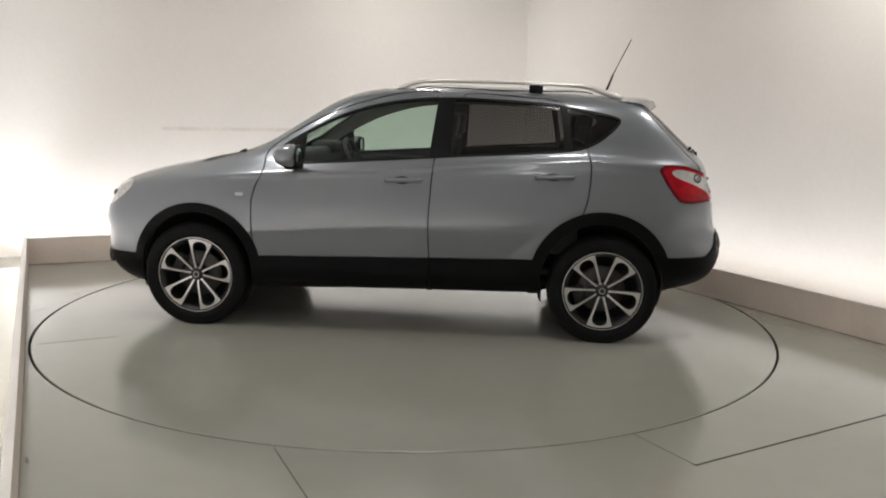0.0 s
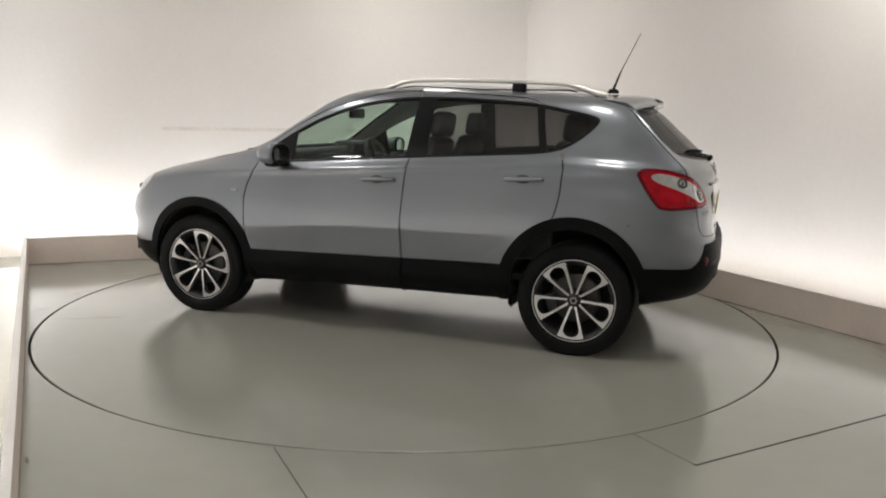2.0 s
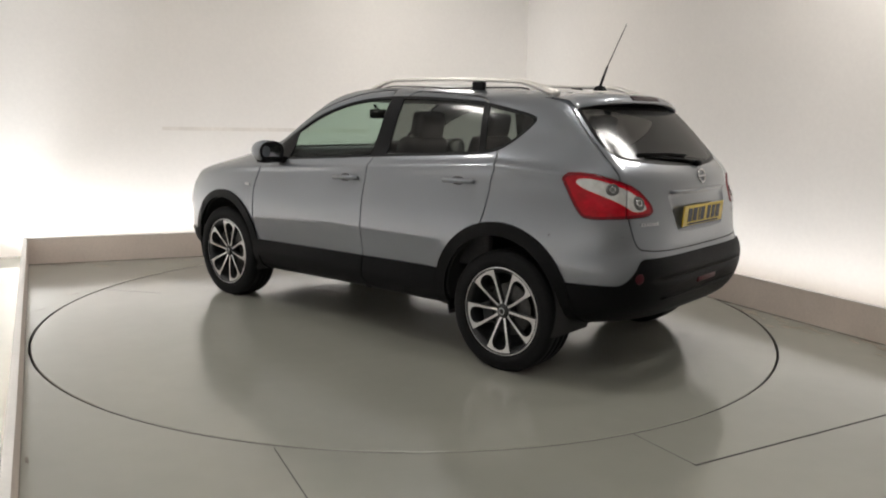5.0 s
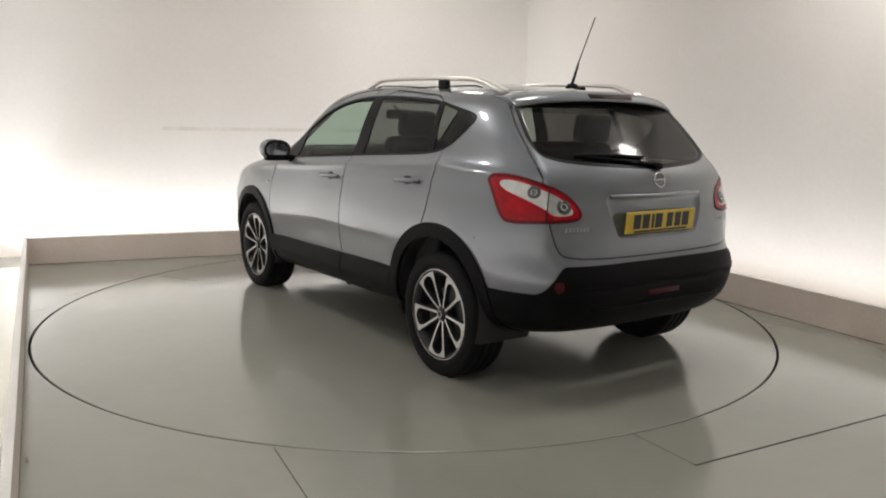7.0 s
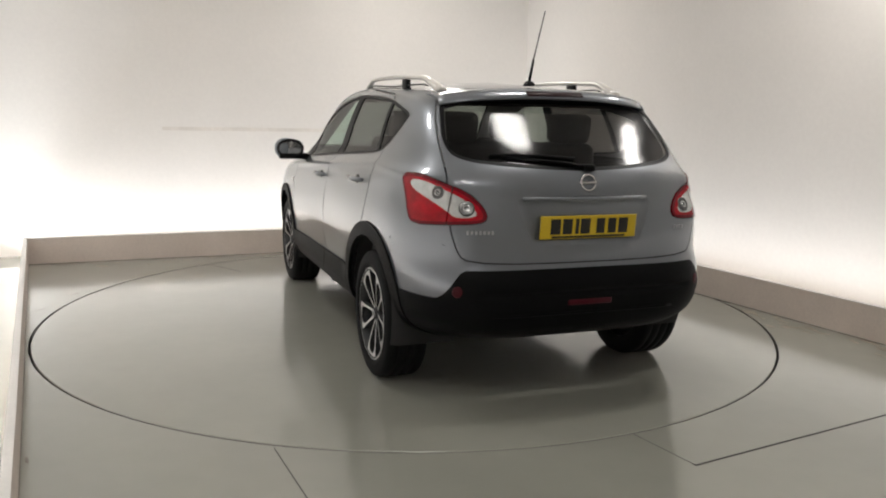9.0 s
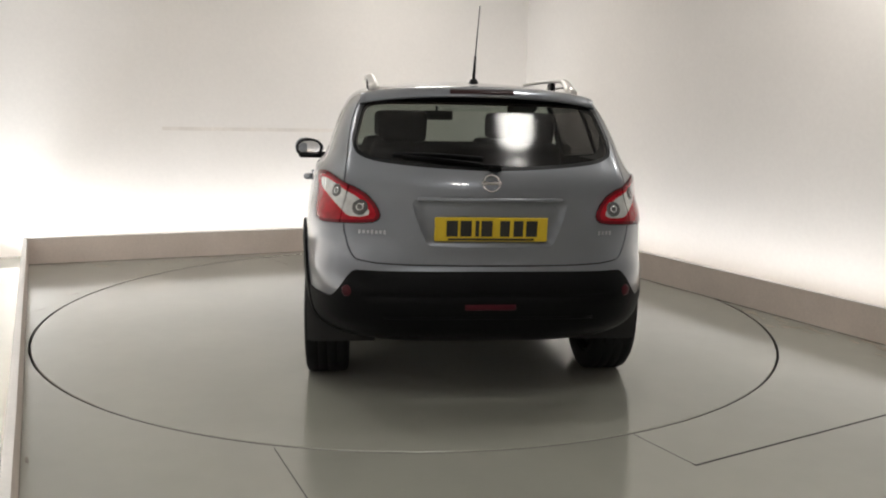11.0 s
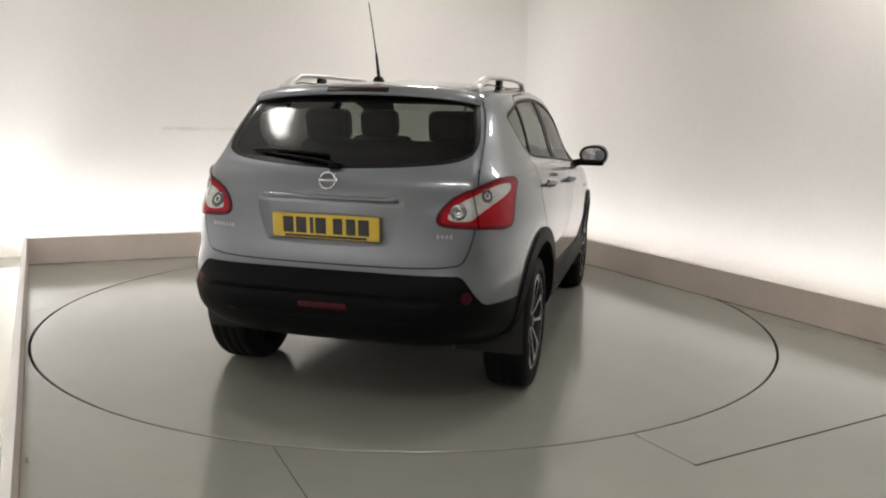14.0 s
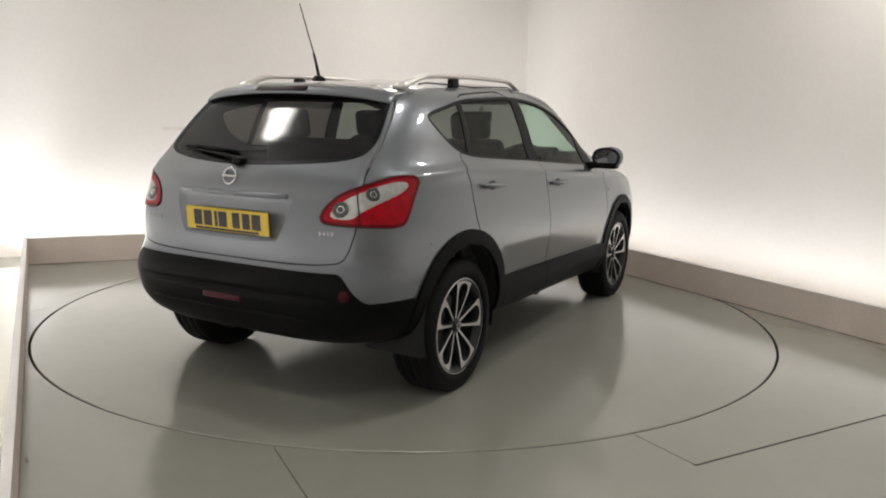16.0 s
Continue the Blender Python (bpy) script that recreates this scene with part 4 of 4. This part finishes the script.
def build_fittings(car):
    for s in (1, -1):
        my = .978
        # mirrors
        housing = bmesh.new()
        bmesh.ops.create_uvsphere(housing, u_segments=28, v_segments=18, radius=1)
        for v in housing.verts:
            k = v.co
            k.x = k.x * (.125 if k.x > 0 else .030)
            k.y = math.copysign(abs(k.y) ** .9, k.y) * .108
            k.z = math.copysign(abs(k.z) ** .9, k.z) * .072 * (1 - .22 * math.copysign(1, -k.y) * abs(k.y / .108))
        housing.transform(pose(.615, my, 1.130, 0, 0, 8))
        V, F = from_bmesh(housing)
        V = [(v.x, v.y * s, v.z) for v in V]
        F = [f[::s] for f in F]
        m = part("door_mirror", (V, F), PAINT, car, "door mirror with grey cap and black lower shell", True)
        part("mirror_foot", block((.07, .16, .05), .018, 2, pose(.635, s * .865, 1.07, s * 12)), PLASTIC, m, "black mirror foot", True)
        ring = [(.587 - .003 * abs(math.cos(a)), s * (my + .091 * math.copysign(abs(math.cos(a)) ** .9, math.cos(a))), 1.130 + .060 * math.copysign(abs(math.sin(a)) ** .9, math.sin(a))) for a in np.linspace(0, 2 * math.pi, 33)[:-1]]
        part("mirror_rim", tube(ring + ring[:1], .010, 8), GLOSS_BLACK, m, "black mirror rim", True)
        c = len(ring)
        part("mirror_glass", (ring + [(.583, s * my, 1.130)], [(i, (i + 1) % c, c) for i in range(c)]), CHROME, m, "mirror glass")
        part("mirror_lower_shell", block((.085, .18, .045), .02, 2, pose(.62, s * (my - .01), 1.074)), PLASTIC, m, "black lower shell", True)
        # door handles
        for hx, hz in ((-.055, .992), (-.99, 1.035)):
            y = s * (surface_y(hx, hz) + .004)
            h = part("door_handle", tube([(hx + .115, y, hz - .002), (hx + .09, y + s * .026, hz), (hx, y + s * .034, hz + .003), (hx - .09, y + s * .026, hz + .004), (hx - .115, y, hz + .003)], [.010, .014, .015, .014, .010], 10), PAINT, car, "body-coloured door handle", True)
            # the handle recess's shade, put into the colour of a dark bulge
            bowl = bmesh.new()
            bmesh.ops.create_uvsphere(bowl, u_segments=20, v_segments=12, radius=1)
            bmesh.ops.scale(bowl, vec=(.058, .012, .031), verts=bowl.verts)
            bowl.transform(pose(hx + .01, y - s * .0095, hz - .006))
            part("handle_shade", from_bmesh(bowl), LINER, h, "dark bulge coloured as the handle recess's shade", True)
        # roof rails
        path = []
        for k in np.linspace(0, 1, 26):
            x = .10 - 1.50 * k
            rise = min(1, math.sin(math.pi * min(max(k, .0), 1)) * 2.3)
            yy = .555 - .03 * (k - .5) ** 2 * 4
            zz = 1.548 + .060 * rise + .012 * math.sin(math.pi * k) - .022 * k * k
            path.append((x, s * yy, zz))
        rail = part("roof_rail", tube(path, [.016 + .004 * (1 - min(1, min(i, 25 - i) / 4)) + .010 * max(0, (i - 19) / 6) for i in range(26)], 12, .75), SILVER, car, "satin silver roof rail", True)
        for px in (-.86,):
            part("rail_post", block((.09, .03, .055), .010, 2, pose(px, s * .545, 1.572)), GLOSS_BLACK, rail, "black rail post", True)
        part("rail_gasket", tube([(x, y, z - .055 + .03 * abs(i - 12.5) / 13) for i, (x, y, z) in enumerate(path)][2:-3], .004, 8), GLOSS_BLACK, rail, "black gutter strip", True)
        # wing badge
        part("wing_badge", block((.055, .006, .022), .004, 1, pose(1.0, s * (surface_y(1.0, .875) + .003), .875)), SCRIPT, car, "small dull silver wing badge")
        # bumper reflectors
        x = surface_x(.655, .595)
        part("bumper_reflector", lathe([(.027, 0), (.027, .010), (.022, .013), (0, .013)], 28), RED_DIM, car, "round dark red reflector", True, pose(x + .002, s * .655, .595, 0, 0, 90 + s * -28))
        # lamp bowls
        for q, bz, r in ((.825, 1.040, .033), (.962, .972, .037)):
            near = np.argmin(np.where((SKIN_V[:, 0] < -1.35) & (SKIN_V[:, 1] > .3), ((-SKIN_V[:, 0] - SKIN_V[:, 1]) / math.sqrt(2) - q) ** 2 + (SKIN_V[:, 2] - bz) ** 2, 9))
            nx, ny, nz = SKIN_N[near]
            seat_m = Matrix.Translation((SKIN_V[near][0], s * SKIN_V[near][1], bz)) @ Vector((nx, s * ny, nz)).to_track_quat("Z", "Y").to_matrix().to_4x4()
            bowl_ob = part("lamp_bulb_bowl", lathe([(r, .0), (r, .0068), (r * .86, .0085), (r * .6, .0075), (0, .0065)], 28), LENS_GREY, car, "round grey lamp bowl", True, seat_m @ pose(0, 0, 0, 90))
            part("bulb_ring", lathe([(r * .5, .0075), (r * .46, .011), (r * .38, .011), (r * .34, .007)], 24), CHROME, bowl_ob, "bright bulb ring", True)
        hx = 1.90
        b = bmesh.new()
        bmesh.ops.create_uvsphere(b, u_segments=20, v_segments=12, radius=.028)
        b.transform(pose(hx, s * (surface_y(hx, .84) - .024), .84))
        part("headlight_bowl", from_bmesh(b), LENS_GREY, car, "round headlight bowl", True)
        # mud flap corners behind the front wheels
        part("mud_flap", block((.02, .16, .07), .008, 1, pose(-.925, s * .78, .30)), PLASTIC, car, "black mud flap")
    # plate
    px = -2.062
    plate = part("number_plate", block((.008, .524, .112), .003, 1, pose(px, 0, .886, 0, -4)), YELLOW, car, "yellow rear number plate with black bars")
    place = pose(px - .0045, 0, .886, 0, -4)
    for y, w in ((.182, .052), (.118, .052), (.066, .018), (.022, .052), (-.062, .045), (-.125, .045), (-.187, .052)):
        part("plate_bar", block((.002, w, .074), .0, 1, place @ pose(0, y, .004)), INK, plate, "black bar")
    part("plate_line", block((.002, .40, .010), .0, 1, place @ pose(0, 0, -.046)), INK, plate, "black bar")
    part("plate_lamp_strip", tube([(surface_x(y, 1.018) - .003, y, 1.018) for y in np.linspace(-.335, .335, 15)], .011, 10), PAINT, car, "body-coloured strip above the plate", True)
    # badge: a ring with a bar
    bx = surface_x(0, 1.095) - .006
    lean = pose(bx, 0, 1.095, 0, 14)
    ring = [lean @ Vector((0, .038 * math.cos(a), .038 * math.sin(a))) for a in np.linspace(0, 2 * math.pi, 33)]
    badge = part("badge_ring", tube(ring, .006, 8), CHROME, car, "plain chrome ring badge", True)
    part("badge_bar", block((.010, .094, .015), .003, 1, lean), CHROME, badge, "chrome bar")
    for y, w in ((.545, .13), (-.55, .07)):
        n = round(w / .019)
        for k in range(n):
            yk = y + (k - (n - 1) / 2) * .019
            part("script_bar", block((.003, .012, .016 if k % 3 else .019), .001, 1, pose(surface_x(yk, .865) - .003, yk, .865, 0, 0, -18 if y > 0 else 18)), SCRIPT, car, "small dull silver script bar")
    # spoiler, brake lamp, aerial, wiper
    V, F = [], []
    n = 33
    for i in range(n):
        t = -1 + 2 * i / (n - 1)
        y = .600 * t
        bend = .105 * abs(t) ** 2.6
        for dx, dz in ((-1.42, 1.552), (-1.54, 1.549), (-1.615, 1.540), (-1.638, 1.532), (-1.682, 1.497), (-1.679, 1.488), (-1.61, 1.488)):
            V.append((dx + bend, y, dz - .028 * t * t - .016 * abs(t) ** 6))
    for i in range(n - 1):
        for k in range(7):
            F.append((7 * i + k, 7 * i + (k + 1) % 7, 7 * i + 7 + (k + 1) % 7, 7 * i + 7 + k))
    F += [tuple(range(7)), tuple(range(7 * n - 7, 7 * n))[::-1]]
    spoiler = part("roof_spoiler", (V, F), PAINT, car, "body-coloured roof spoiler", True)
    part("brake_lamp", block((.008, .32, .034), .003, 1, pose(-1.6615, 0, 1.5155, 0, 51.5)), RED_DARK, spoiler, "dark red high brake lamp", True)
    base = part("aerial_base", block((.085, .05, .030), .012, 2, pose(-1.36, 0, 1.578), (.6, .6)), GLOSS_BLACK, car, "black aerial foot", True)
    part("aerial_grip", tube([(-1.358, 0, 1.585), (-1.402, 0, 1.705)], [.009, .006], 10), GLOSS_BLACK, base, "black aerial sleeve", True)
    part("aerial_whip", tube([(-1.402, 0, 1.705), (-1.515, 0, 1.945)], [.0035, .0025], 8), PLASTIC, base, "thin black whip aerial", True)
    arm = part("wiper_arm", tube([(surface_x(y, z) - .014, y, z) for y, z in ((-.02, 1.165), (.10, 1.185), (.25, 1.198), (.40, 1.208))], [.013, .010, .008, .006], 8, .7), PLASTIC, car, "black rear wiper arm", True)
    part("wiper_blade", tube([(surface_x(y, z) - .009, y, z) for y, z in ((.03, 1.205), (.18, 1.214), (.32, 1.218), (.45, 1.215))], .007, 8), RUBBER, arm, "black wiper blade", True)
    part("wiper_boss", block((.05, .06, .035), .012, 2, pose(surface_x(0, 1.163) - .008, -.02, 1.163)), PLASTIC, arm, smooth=True)
    # rear bumper's raised panel and fog lamp
    fog = part("rear_fog_lamp", block((.02, .24, .030), .008, 2, pose(surface_x(0, .53) - .004, 0, .53)), RED_DIM, car, "dark red fog lamp in the bumper", True)
    for bz, wide in ((.475, .98),):
        path = [(surface_x(y, bz) - .006, y, bz) for y in np.linspace(-wide / 2, wide / 2, 21)]
        part("bumper_crease", tube(path, .012, 8, .6), PLASTIC, car, "black moulded crease", True)
    for s in (1, -1):
        part("front_fog_lamp", lathe([(.050, 0), (.046, .014), (.034, .010), (.030, .004), (0, .008)], 28), GLOSS_BLACK, car, "round front fog lamp in a black surround", True,
             pose(1.955, s * (surface_y(1.955, .42) + .002), .42, 0, 0, -48 if s > 0 else 228))
    part("scuttle_wiper", tube([(1.16, .30, 1.125), (1.10, .55, 1.125), (1.02, .66, 1.13)], .012, 8), PLASTIC, car, "black front wiper arm", True)


# each wheel's own angle: (front, left side)
WHEEL_TURN = {(True, True): -28, (False, True): 16, (True, False): -20, (False, False): -28}


def build_car():
    car = new("car")
    tagged(car, "grey-blue metallic five-door crossover car on the turntable", "car")
    build_body(car)
    build_cabin(car)
    for x, c in ((1.315, ARCH_F), (-1.315, ARCH_R)):
        for s in (1, -1):
            wheel(car, x, s, WHEEL_TURN[(x > 0, s > 0)])
            wheel_well(car, c, s)
    build_fittings(car)
    return car


room()
wall_joint()
ledges()
ceiling_and_fill_lamps()
disc = turntable()
car = build_car()


def motions():
    steps = [i * .5 for i in range(33)]
    rows_disc, rows_car = [], []
    for t in steps:
        m = pose(0, 0, 0, 0, 0, TURN + RATE * t)
        rows_disc.append((t, m))
        rows_car.append((t, m @ pose(CAR_X, CAR_Y, 0)))
    walk(disc, rows_disc)
    walk(car, rows_car)


motions()
